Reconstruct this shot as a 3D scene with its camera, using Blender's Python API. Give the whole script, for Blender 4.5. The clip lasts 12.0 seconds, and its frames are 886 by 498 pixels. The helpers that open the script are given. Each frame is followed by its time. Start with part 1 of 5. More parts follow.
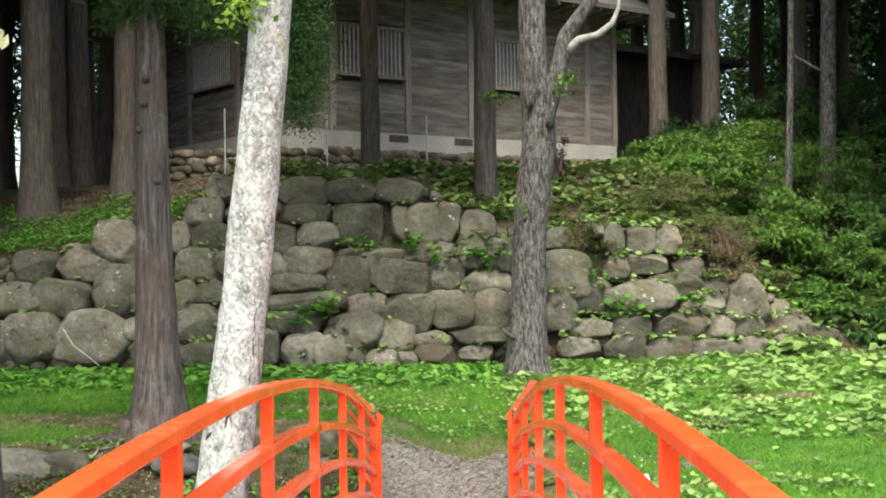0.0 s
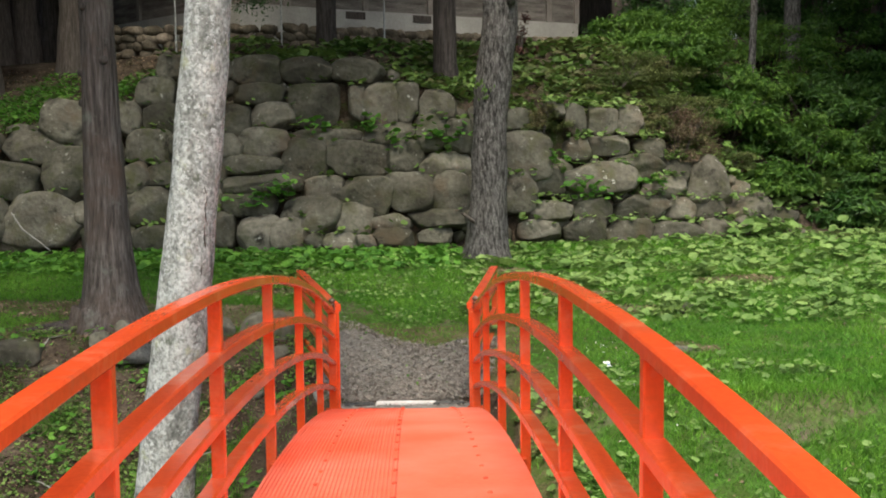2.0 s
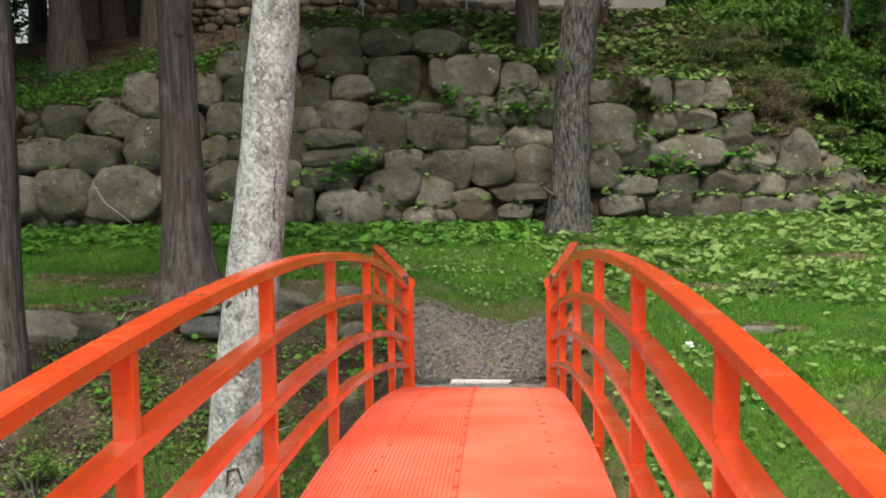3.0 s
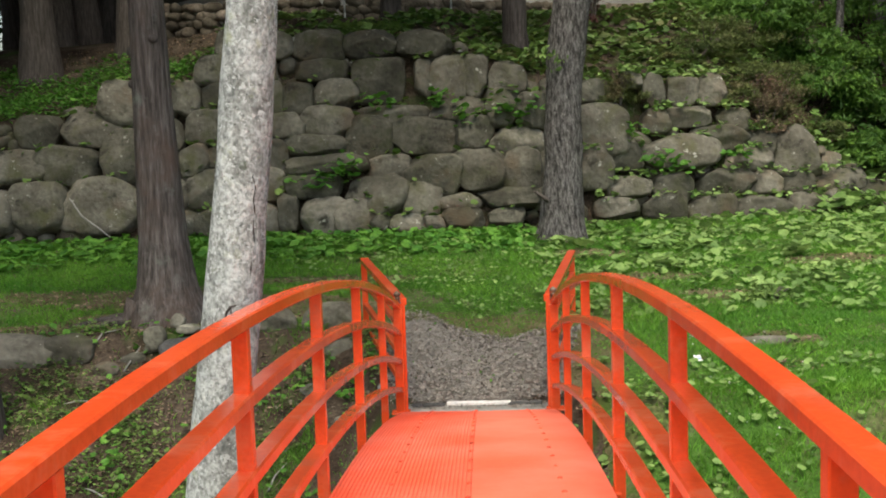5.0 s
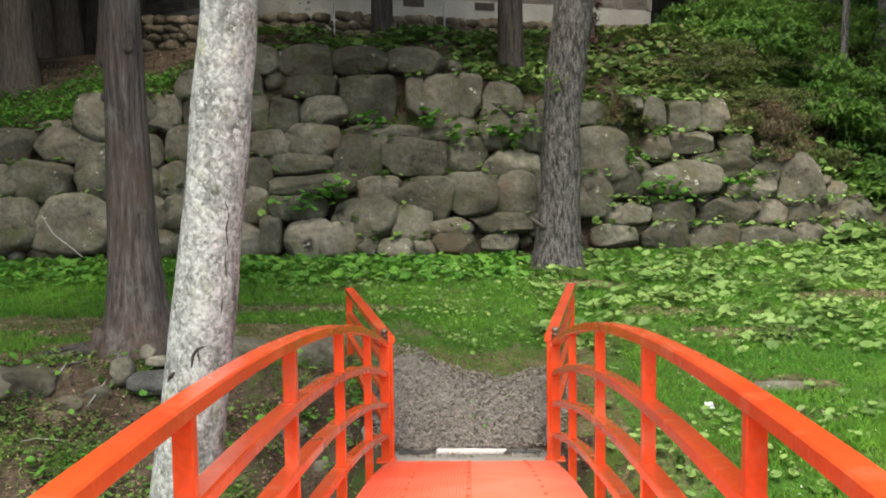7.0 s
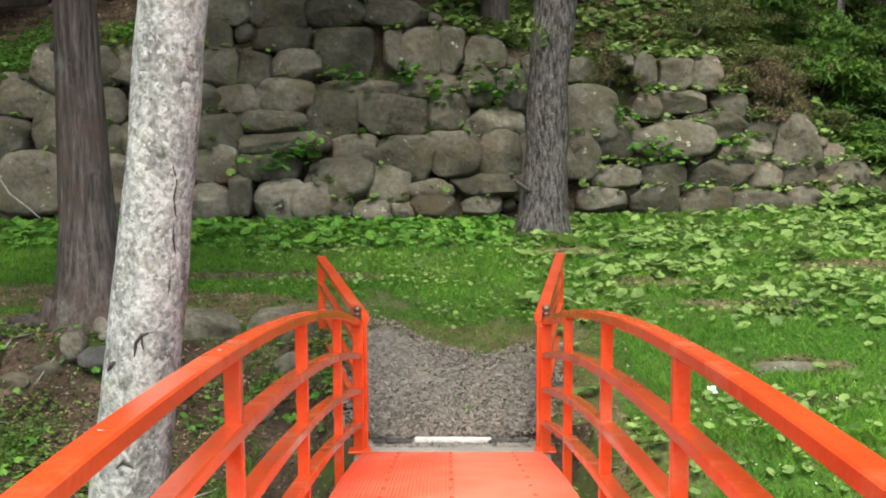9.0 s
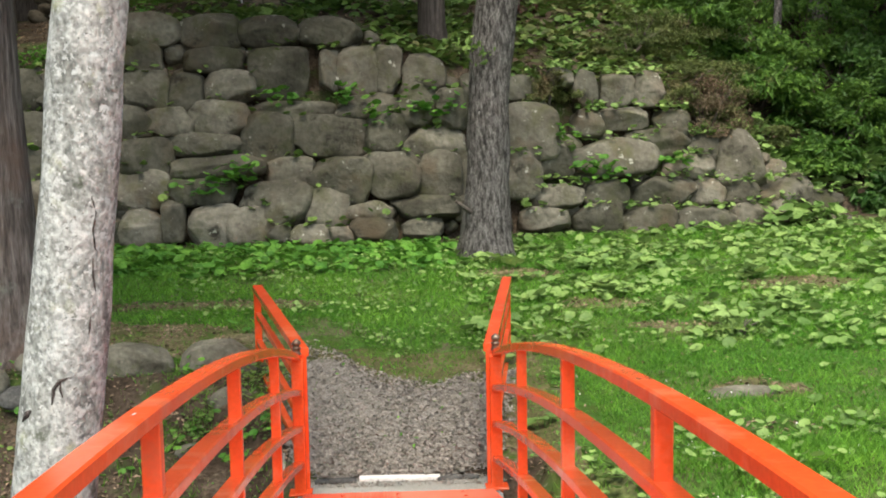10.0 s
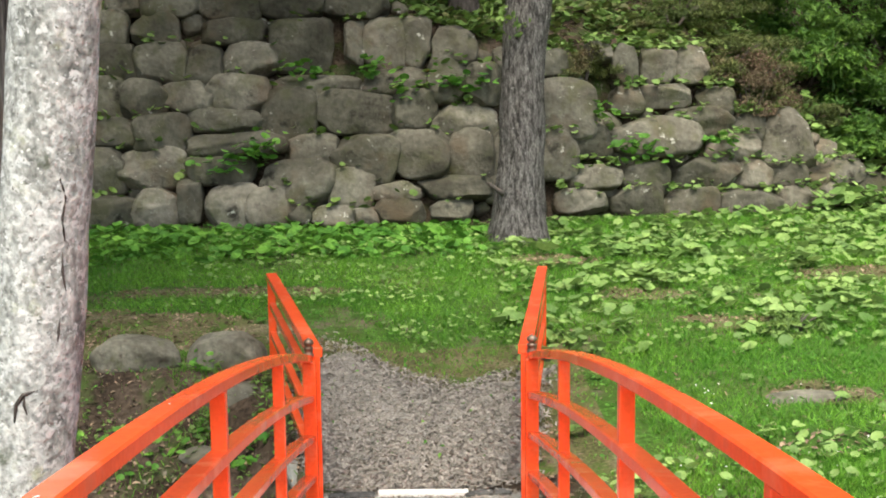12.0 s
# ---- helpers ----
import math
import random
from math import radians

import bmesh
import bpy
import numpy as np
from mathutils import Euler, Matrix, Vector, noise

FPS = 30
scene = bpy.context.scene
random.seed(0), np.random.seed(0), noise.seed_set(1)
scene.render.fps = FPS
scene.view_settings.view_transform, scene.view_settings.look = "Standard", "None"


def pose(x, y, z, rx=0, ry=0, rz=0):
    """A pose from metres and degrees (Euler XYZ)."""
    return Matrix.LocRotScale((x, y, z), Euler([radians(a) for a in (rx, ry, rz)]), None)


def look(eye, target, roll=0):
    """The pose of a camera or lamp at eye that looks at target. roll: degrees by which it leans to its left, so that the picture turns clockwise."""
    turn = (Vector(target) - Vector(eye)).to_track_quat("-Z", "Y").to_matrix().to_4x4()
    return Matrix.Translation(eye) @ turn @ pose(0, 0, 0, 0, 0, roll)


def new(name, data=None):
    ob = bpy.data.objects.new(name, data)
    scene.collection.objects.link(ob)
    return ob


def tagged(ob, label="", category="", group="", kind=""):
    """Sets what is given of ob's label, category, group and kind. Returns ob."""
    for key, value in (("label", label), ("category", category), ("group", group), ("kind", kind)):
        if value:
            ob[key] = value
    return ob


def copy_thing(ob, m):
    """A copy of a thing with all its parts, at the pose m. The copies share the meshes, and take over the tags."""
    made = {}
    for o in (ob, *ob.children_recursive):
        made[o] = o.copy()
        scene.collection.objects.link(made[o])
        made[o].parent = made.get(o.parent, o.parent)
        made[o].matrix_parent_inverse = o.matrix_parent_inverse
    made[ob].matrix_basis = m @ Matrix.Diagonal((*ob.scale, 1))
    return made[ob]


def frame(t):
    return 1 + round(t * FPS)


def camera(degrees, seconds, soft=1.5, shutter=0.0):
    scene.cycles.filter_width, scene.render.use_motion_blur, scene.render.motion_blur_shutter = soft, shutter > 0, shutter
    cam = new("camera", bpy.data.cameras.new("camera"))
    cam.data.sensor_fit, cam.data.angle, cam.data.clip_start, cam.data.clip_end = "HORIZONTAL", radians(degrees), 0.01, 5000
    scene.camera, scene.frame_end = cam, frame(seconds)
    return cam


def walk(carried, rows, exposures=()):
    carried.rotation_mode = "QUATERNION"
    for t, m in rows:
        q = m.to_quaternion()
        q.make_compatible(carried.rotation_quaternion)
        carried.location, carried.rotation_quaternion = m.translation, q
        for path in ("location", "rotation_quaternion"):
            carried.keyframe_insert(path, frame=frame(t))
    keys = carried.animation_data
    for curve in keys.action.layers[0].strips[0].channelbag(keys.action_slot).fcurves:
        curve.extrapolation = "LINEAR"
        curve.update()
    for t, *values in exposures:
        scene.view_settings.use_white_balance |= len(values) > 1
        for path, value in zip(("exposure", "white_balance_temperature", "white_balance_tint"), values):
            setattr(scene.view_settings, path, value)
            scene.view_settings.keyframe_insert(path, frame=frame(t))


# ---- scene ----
SKY, SUN = 0.15, 1.5
EXPOSURES = [(0.0, 1.86, 6900, 4), (0.5, 1.74, 6900, 4), (1.0, 1.36, 6900, 4), (2.5, 0.93, 6900, 4), (5.5, 0.94, 6900, 4), (7.0, 1.18, 6900, 4), (9.5, 1.24, 6900, 4), (12.0, 1.5, 6900, 4)]
cam = camera(39.5, 12.0, 1.9)
PATH = [
    (0, (0.091, -11.36, 2.429), (0.076, -9.36, 2.435), -0.7),
    (0.5, (0.105, -11.348, 2.429), (0.138, -9.349, 2.393), -0.3),
    (1, (0.085, -11.215, 2.434), (0.115, -9.22, 2.302), -0.3),
    (1.5, (0.079, -11.112, 2.459), (0.13, -9.119, 2.293), -0.8),
    (2, (0.083, -11.019, 2.486), (0.133, -9.029, 2.294), -0.7),
    (2.5, (0.15, -10.927, 2.463), (0.111, -8.939, 2.251), -1.0),
    (2.7, (0.17, -10.851, 2.463), (0.079, -8.865, 2.243), -0.7),
    (4.5, (0.086, -10.278, 2.506), (0.034, -8.295, 2.25), -1.9),
    (5, (0.085, -10.092, 2.52), (0.019, -8.107, 2.287), -1.9),
    (5.5, (0.032, -9.887, 2.522), (-0.012, -7.902, 2.285), -1.6),
    (6, (-0.014, -9.688, 2.545), (0.046, -7.701, 2.324), -1.0),
    (6.5, (-0.006, -9.447, 2.52), (0.036, -7.458, 2.312), -1.0),
    (7, (0.008, -9.234, 2.532), (-0.035, -7.245, 2.33), -0.8),
    (7.2, (-0.004, -9.163, 2.537), (-0.068, -7.177, 2.31), -0.9),
    (8.8, (-0.027, -8.396, 2.523), (-0.027, -6.413, 2.267), -0.2),
    (9, (-0.024, -8.322, 2.521), (-0.032, -6.34, 2.25), -0.3),
    (9.5, (-0.057, -8.093, 2.533), (-0.009, -6.111, 2.27), -0.8),
    (10, (-0.047, -7.89, 2.518), (0.044, -5.907, 2.277), -1.0),
    (10.5, (-0.009, -7.66, 2.509), (0.084, -5.676, 2.272), -0.9),
    (11, (-0.013, -7.452, 2.498), (0.042, -5.475, 2.206), -1.3),
    (11.5, (-0.035, -7.239, 2.493), (0.037, -5.259, 2.22), -1.2),
    (12, (-0.014, -6.999, 2.474), (0.029, -5.018, 2.199), -0.7),
]
walk(cam, [(t, look(eye, target, roll)) for t, eye, target, roll in PATH], EXPOSURES)

# ---- world and sun: overcast summer sky ----
world = bpy.data.worlds.new("overcast_sky")
world.use_nodes = True
scene.world = world
wn = world.node_tree.nodes
sky = wn.new("ShaderNodeTexSky")
sky.sky_type, sky.sun_disc = "NISHITA", False
sky.sun_elevation, sky.sun_rotation = radians(63), radians(183)
sky.air_density, sky.dust_density = 1.0, 4.0
world.node_tree.links.new(sky.outputs[0], wn["Background"].inputs[0])
wn["Background"].inputs[1].default_value = SKY
sun_data = bpy.data.lights.new("sun", "SUN")
sun_data.energy, sun_data.angle, sun_data.color = SUN, radians(25), (1.0, 0.96, 0.9)
sun = new("sun", sun_data)
sun.matrix_world = look((-1, -18, 40), (0, 2, 0))


# ---- materials ----
def material(name, stops, scale=3.0, stretch=(1, 1, 1), rough=0.8, bump=0.3, fine=40.0, fine_amount=0.35,
             spots=None, metal=0.0, distance=0.02, gloss=0.3, hue=0.0, through_light=0.0, bump_scale=None):
    """Procedural surface: colour by coarse noise, grain by fine noise, relief by both. spots: (colour, scale, threshold)."""
    m = bpy.data.materials.new(name)
    m.use_nodes = True
    nt = m.node_tree
    n, l = nt.nodes, nt.links
    b = n["Principled BSDF"]
    geo = n.new("ShaderNodeNewGeometry")
    mp = n.new("ShaderNodeMapping")
    mp.inputs["Scale"].default_value = stretch
    l.new(geo.outputs["Position"], mp.inputs["Vector"])
    coarse = n.new("ShaderNodeTexNoise")
    coarse.inputs["Scale"].default_value, coarse.inputs["Detail"].default_value = scale, 5
    l.new(mp.outputs[0], coarse.inputs["Vector"])
    ramp = n.new("ShaderNodeValToRGB")
    el = ramp.color_ramp.elements
    while len(el) < len(stops):
        el.new(0.5)
    for e, (pos, col) in zip(el, stops):
        e.position, e.color = pos, (*col, 1)
    l.new(coarse.outputs[0], ramp.inputs[0])
    col = ramp.outputs[0]
    small = n.new("ShaderNodeTexNoise")
    small.inputs["Scale"].default_value, small.inputs["Detail"].default_value = fine, 4
    l.new(mp.outputs[0], small.inputs["Vector"])
    grain = n.new("ShaderNodeMapRange")
    grain.inputs["From Min"].default_value, grain.inputs["From Max"].default_value = 0.3, 0.7
    grain.inputs["To Min"].default_value, grain.inputs["To Max"].default_value = 1 - fine_amount, 1 + fine_amount
    l.new(small.outputs[0], grain.inputs["Value"])
    mul = n.new("ShaderNodeMix")
    mul.data_type, mul.blend_type = "RGBA", "MULTIPLY"
    mul.inputs[0].default_value = 1
    l.new(col, mul.inputs[6])
    l.new(grain.outputs[0], mul.inputs[7])
    col = mul.outputs[2]
    for spot_col, spot_scale, low, high in spots or ():
        sn = n.new("ShaderNodeTexNoise")
        sn.inputs["Scale"].default_value, sn.inputs["Detail"].default_value = spot_scale, 6
        sn.inputs["Roughness"].default_value = 0.65
        l.new(geo.outputs["Position"], sn.inputs["Vector"])
        r = n.new("ShaderNodeMapRange")
        r.inputs["From Min"].default_value, r.inputs["From Max"].default_value = low, high
        l.new(sn.outputs[0], r.inputs["Value"])
        mx = n.new("ShaderNodeMix")
        mx.data_type = "RGBA"
        l.new(r.outputs[0], mx.inputs[0])
        l.new(col, mx.inputs[6])
        mx.inputs[7].default_value = (*spot_col, 1)
        col = mx.outputs[2]
    if hue:
        info = n.new("ShaderNodeObjectInfo")
        add = n.new("ShaderNodeMath")
        l.new(info.outputs["Random"], add.inputs[0])
        l.new(geo.outputs["Random Per Island"], add.inputs[1])
        fr = n.new("ShaderNodeMath")
        fr.operation = "FRACT"
        l.new(add.outputs[0], fr.inputs[0])
        val = n.new("ShaderNodeMapRange")
        val.inputs["To Min"].default_value, val.inputs["To Max"].default_value = 1 - hue, 1 + hue
        l.new(fr.outputs[0], val.inputs["Value"])
        hs = n.new("ShaderNodeHueSaturation")
        l.new(val.outputs[0], hs.inputs["Value"])
        shift = n.new("ShaderNodeMapRange")
        shift.inputs["To Min"].default_value, shift.inputs["To Max"].default_value = 0.5 + hue * 0.03, 0.5 - hue * 0.03
        l.new(fr.outputs[0], shift.inputs["Value"])
        l.new(shift.outputs[0], hs.inputs["Hue"])
        l.new(col, hs.inputs["Color"])
        col = hs.outputs[0]
    l.new(col, b.inputs["Base Color"])
    b.inputs["Roughness"].default_value = rough
    b.inputs["Metallic"].default_value = metal
    b.inputs["Specular IOR Level"].default_value = gloss
    if bump:
        sm = n.new("ShaderNodeMath")
        sm.operation = "MULTIPLY_ADD"
        l.new(small.outputs[0], sm.inputs[0])
        sm.inputs[1].default_value = 0.6
        l.new(coarse.outputs[0], sm.inputs[2])
        bp = n.new("ShaderNodeBump")
        bp.inputs["Strength"].default_value, bp.inputs["Distance"].default_value = bump, distance
        l.new(sm.outputs[0], bp.inputs["Height"])
        l.new(bp.outputs[0], b.inputs["Normal"])
    if through_light:
        tr = n.new("ShaderNodeBsdfTranslucent")
        l.new(col, tr.inputs["Color"])
        mix = n.new("ShaderNodeMixShader")
        mix.inputs[0].default_value = through_light
        l.new(b.outputs[0], mix.inputs[1])
        l.new(tr.outputs[0], mix.inputs[2])
        l.new(mix.outputs[0], n["Material Output"].inputs[0])
    return m


RED = material("vermilion_paint", [(0.3, (0.66, 0.066, 0.016)), (0.7, (0.78, 0.098, 0.024))], 1.6, rough=0.2, bump=0.05, fine=60,
               fine_amount=0.08, distance=0.002, gloss=0.5, spots=[((0.74, 0.2, 0.1), 3.0, 0.53, 0.78), ((0.45, 0.12, 0.06), 2.1, 0.58, 0.78), ((0.25, 0.04, 0.02), 55, 0.7, 0.76), ((0.7, 0.45, 0.36), 90, 0.74, 0.78)])
RED_DECK = material("deck_paint", [(0.3, (0.80, 0.11, 0.05)), (0.7, (0.85, 0.15, 0.08))], 1.2, rough=0.5, bump=0.1, fine=45,
                    fine_amount=0.08, distance=0.002, gloss=0.4, spots=[((0.85, 0.26, 0.18), 1.3, 0.4, 0.8), ((0.4, 0.06, 0.03), 30, 0.68, 0.78)])
BOLTRED = material("worn_red_bolt", [(0.3, (0.5, 0.06, 0.025)), (0.7, (0.66, 0.09, 0.035))], 20, rough=0.5, bump=0.1)
BRONZE = material("aged_bronze", [(0.3, (0.12, 0.085, 0.06)), (0.7, (0.24, 0.19, 0.15))], 14, rough=0.45, metal=0.8, bump=0.1)
STEEL = material("galvanised_steel", [(0.3, (0.32, 0.33, 0.33)), (0.7, (0.48, 0.49, 0.48))], 8, rough=0.55, metal=0.4, bump=0.05)
STONE = material("boulder_stone", [(0.3, (0.066, 0.061, 0.047)), (0.5, (0.112, 0.105, 0.083)), (0.7, (0.172, 0.162, 0.13))], 1.8, rough=0.95, bump=0.7, fine=15,
                 fine_amount=0.22, distance=0.05, gloss=0.12, hue=0.33,
                 spots=[((0.078, 0.08, 0.042), 2.6, 0.5, 0.7), ((0.105, 0.078, 0.052), 1.1, 0.54, 0.72), ((0.033, 0.031, 0.024), 3.4, 0.58, 0.7), ((0.34, 0.335, 0.29), 6.0, 0.645, 0.69), ((0.30, 0.295, 0.26), 23, 0.67, 0.71)])
EDGESTONE = material("pale_edge_stone", [(0.3, (0.082, 0.077, 0.058)), (0.5, (0.13, 0.123, 0.096)), (0.7, (0.205, 0.195, 0.155))], 3.5, rough=0.95, bump=0.8, fine=24, fine_amount=0.26, distance=0.03, gloss=0.12, hue=0.2,
                     spots=[((0.09, 0.1, 0.05), 5, 0.55, 0.7), ((0.06, 0.055, 0.045), 7, 0.62, 0.7)])
CONCRETE = material("old_concrete", [(0.3, (0.22, 0.22, 0.2)), (0.7, (0.34, 0.34, 0.31))], 2.5, rough=0.9, bump=0.2, fine=50, fine_amount=0.15)
PLASTER = material("foundation_concrete", [(0.3, (0.30, 0.29, 0.265)), (0.7, (0.42, 0.41, 0.38))], 1.5, rough=0.9, bump=0.1, fine=30, fine_amount=0.12)
BIRCH = material("white_birch_bark", [(0.33, (0.17, 0.176, 0.163)), (0.45, (0.265, 0.275, 0.257)), (0.6, (0.37, 0.38, 0.362))], 7, (1, 1, 0.8), 0.9, 0.9, 38, 0.5, distance=0.02, gloss=0.15,
                 spots=[((0.47, 0.485, 0.47), 19, 0.55, 0.6), ((0.10, 0.10, 0.09), 20, 0.64, 0.68), ((0.12, 0.12, 0.11), 48, 0.605, 0.66), ((0.30, 0.32, 0.17), 3.6, 0.58, 0.74), ((0.56, 0.575, 0.56), 30, 0.61, 0.65), ((0.11, 0.12, 0.095), 5.5, 0.6, 0.68)])
CEDAR = material("cedar_bark", [(0.3, (0.05, 0.043, 0.039)), (0.5, (0.1, 0.085, 0.077)), (0.72, (0.175, 0.155, 0.142))], 4.5, (6, 6, 0.5), 0.95, 0.9, 14, 0.35, distance=0.03, gloss=0.1,
                 spots=[((0.18, 0.185, 0.16), 3.0, 0.58, 0.72), ((0.11, 0.078, 0.063), 1.3, 0.55, 0.72)])
GREYBARK = material("grey_furrowed_bark", [(0.34, (0.04, 0.037, 0.035)), (0.5, (0.115, 0.108, 0.103)), (0.68, (0.2, 0.19, 0.183))], 5, (5, 5, 1.5), 0.95, 1.0, 20, 0.5, distance=0.04, gloss=0.1,
                    spots=[((0.34, 0.335, 0.32), 11, 0.66, 0.7)])
PALEWOOD = material("bare_pale_wood", [(0.3, (0.19, 0.185, 0.17)), (0.7, (0.33, 0.32, 0.3))], 5, (1, 1, 0.5), 0.85, 0.2, 20, 0.2)
# Bark of the slim cedars; on the annex its darkness stands in for shade.
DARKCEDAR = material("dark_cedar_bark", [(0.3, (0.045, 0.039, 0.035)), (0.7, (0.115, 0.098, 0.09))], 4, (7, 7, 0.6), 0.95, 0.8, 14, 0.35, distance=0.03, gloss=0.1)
DARKBARK = material("forest_bark", [(0.3, (0.06, 0.05, 0.043)), (0.7, (0.145, 0.125, 0.11))], 4, (7, 7, 0.6), 0.95, 0.7, 14, 0.3, distance=0.03, gloss=0.1)
SOIL = material("meadow_soil", [(0.3, (0.035, 0.088, 0.015)), (0.5, (0.05, 0.105, 0.02)), (0.68, (0.085, 0.095, 0.04))], 0.9, rough=1.0, bump=0.6, fine=25, fine_amount=0.5, distance=0.04, gloss=0.05,
                spots=[((0.12, 0.095, 0.07), 1.6, 0.56, 0.66), ((0.05, 0.08, 0.018), 4.0, 0.5, 0.65)])
BANKSOIL = material("bank_soil", [(0.3, (0.026, 0.019, 0.014)), (0.5, (0.052, 0.039, 0.028)), (0.7, (0.1, 0.078, 0.058))], 2.2, rough=1.0, bump=0.8, fine=28, fine_amount=0.5, distance=0.04, gloss=0.05,
                    spots=[((0.045, 0.07, 0.02), 1.4, 0.52, 0.64), ((0.2, 0.175, 0.14), 11, 0.62, 0.7)])
MOSS = material("trodden_moss", [(0.3, (0.07, 0.075, 0.03)), (0.5, (0.10, 0.095, 0.045)), (0.7, (0.15, 0.13, 0.08))], 2.5, rough=1.0, bump=0.7, fine=40, fine_amount=0.5, distance=0.03, gloss=0.05,
                spots=[((0.06, 0.10, 0.022), 3.0, 0.5, 0.62)])
GRAVEL = material("gravel_bed", [(0.3, (0.165, 0.15, 0.128)), (0.7, (0.27, 0.25, 0.22))], 8, rough=1.0, bump=0.9, fine=70, fine_amount=0.5, distance=0.02, gloss=0.05)
CHIP = material("gravel_chips", [(0.3, (0.17, 0.153, 0.133)), (0.7, (0.315, 0.288, 0.253))], 20, rough=0.95, bump=0, hue=0.28, fine_amount=0.1)
GRASS = material("grass_blades", [(0.3, (0.064, 0.198, 0.02)), (0.7, (0.16, 0.345, 0.04))], 1.1, rough=0.7, bump=0, fine_amount=0.2, fine=9, hue=0.3, through_light=0.3, gloss=0.2)
BUTTERBUR = material("butterbur_leaf", [(0.3, (0.122, 0.228, 0.052)), (0.7, (0.235, 0.35, 0.11))], 1.3, rough=0.6, bump=0.1, fine=30, fine_amount=0.15, hue=0.3, through_light=0.3, gloss=0.25)
MIDLEAF = material("green_butterbur_leaf", [(0.3, (0.06, 0.19, 0.022)), (0.7, (0.13, 0.29, 0.045))], 1.1, rough=0.6, bump=0.1, fine=20, fine_amount=0.2, hue=0.35, through_light=0.3, gloss=0.25)
IVY = material("bank_leaf", [(0.3, (0.07, 0.138, 0.026)), (0.7, (0.155, 0.24, 0.06))], 1.1, rough=0.6, bump=0, fine=20, fine_amount=0.2, hue=0.35, through_light=0.25, gloss=0.25)
SHRUB = material("shrub_leaf", [(0.3, (0.045, 0.112, 0.016)), (0.7, (0.108, 0.21, 0.034))], 0.6, rough=0.55, bump=0, fine=12, fine_amount=0.25, hue=0.4, through_light=0.3, gloss=0.25)
# Shrub leaf darkened: the right bank's shade is put into this colour.
SHADED_SHRUB = material("shaded_shrub_leaf", [(0.3, (0.03, 0.088, 0.014)), (0.7, (0.075, 0.158, 0.028))], 0.6, rough=0.5, bump=0, fine=12, fine_amount=0.25, hue=0.4, through_light=0.25, gloss=0.3)
OLIVE = material("olive_shrub_leaf", [(0.3, (0.06, 0.088, 0.022)), (0.55, (0.105, 0.132, 0.038)), (0.75, (0.14, 0.105, 0.058))], 1.6, rough=0.6, bump=0, fine=12, fine_amount=0.25, hue=0.35, through_light=0.25)
BIRCHLEAF = material("young_birch_leaf", [(0.3, (0.12, 0.26, 0.03)), (0.7, (0.24, 0.40, 0.06))], 2, rough=0.5, bump=0, hue=0.3, through_light=0.4)
NEEDLE = material("cedar_needles", [(0.3, (0.016, 0.045, 0.012)), (0.7, (0.04, 0.09, 0.022))], 0.8, rough=0.7, bump=0, fine=10, fine_amount=0.3, hue=0.4, through_light=0.15)
LIGHTNEEDLE = material("fresh_cedar_needles", [(0.3, (0.02, 0.062, 0.014)), (0.7, (0.052, 0.12, 0.028))], 2.0, rough=0.7, bump=0, fine=10, fine_amount=0.3, hue=0.4, through_light=0.2)
RUSSET = material("russet_shrub_leaf", [(0.3, (0.09, 0.085, 0.04)), (0.55, (0.15, 0.11, 0.07)), (0.75, (0.19, 0.12, 0.085))], 2.0, rough=0.7, bump=0, fine=12, fine_amount=0.25, hue=0.3, through_light=0.2)
PALELEAF = material("pale_cream_leaf", [(0.3, (0.42, 0.44, 0.2)), (0.7, (0.6, 0.6, 0.4))], 9, rough=0.5, bump=0, through_light=0.4)
REDLEAF = material("dark_red_leaf", [(0.3, (0.05, 0.022, 0.02)), (0.7, (0.12, 0.05, 0.04))], 3, rough=0.6, bump=0, hue=0.3, through_light=0.2)
LITTER = material("dead_leaf_litter", [(0.3, (0.10, 0.07, 0.045)), (0.7, (0.27, 0.2, 0.135))], 5, rough=0.9, bump=0, hue=0.4)
SIDING = material("weathered_cedar_siding", [(0.3, (0.10, 0.088, 0.078)), (0.5, (0.155, 0.14, 0.127)), (0.7, (0.22, 0.20, 0.185))], 2.2, (0.7, 0.7, 5), 0.9, 0.4, 16, 0.2, hue=0.2, gloss=0.1)
BEAM = material("weathered_timber", [(0.3, (0.17, 0.15, 0.135)), (0.7, (0.27, 0.245, 0.225))], 3, (4, 4, 0.6), 0.9, 0.3, 18, 0.2, gloss=0.1)
BAR = material("pale_window_bars", [(0.3, (0.34, 0.34, 0.33)), (0.7, (0.46, 0.46, 0.45))], 3, rough=0.7, bump=0.1)
INSIDE = material("unlit_core_black", [(0.3, (0.02, 0.02, 0.02)), (0.7, (0.035, 0.033, 0.03))], 2, rough=0.9, bump=0)
# Opaque window backing; its grey carries the brightness of the inside.
PANE = material("grey_window_backing", [(0.3, (0.10, 0.105, 0.11)), (0.7, (0.2, 0.205, 0.21))], 6, rough=0.25, bump=0.05, gloss=0.5)
ROOFING = material("roof_sheet", [(0.3, (0.07, 0.064, 0.058)), (0.7, (0.12, 0.112, 0.104))], 2, rough=0.6, bump=0.1)
WHITE = material("white_painted_wood", [(0.3, (0.62, 0.61, 0.58)), (0.7, (0.78, 0.77, 0.74))], 6, rough=0.6, bump=0.15, fine=40, fine_amount=0.12, spots=[((0.3, 0.28, 0.24), 18, 0.62, 0.72)])
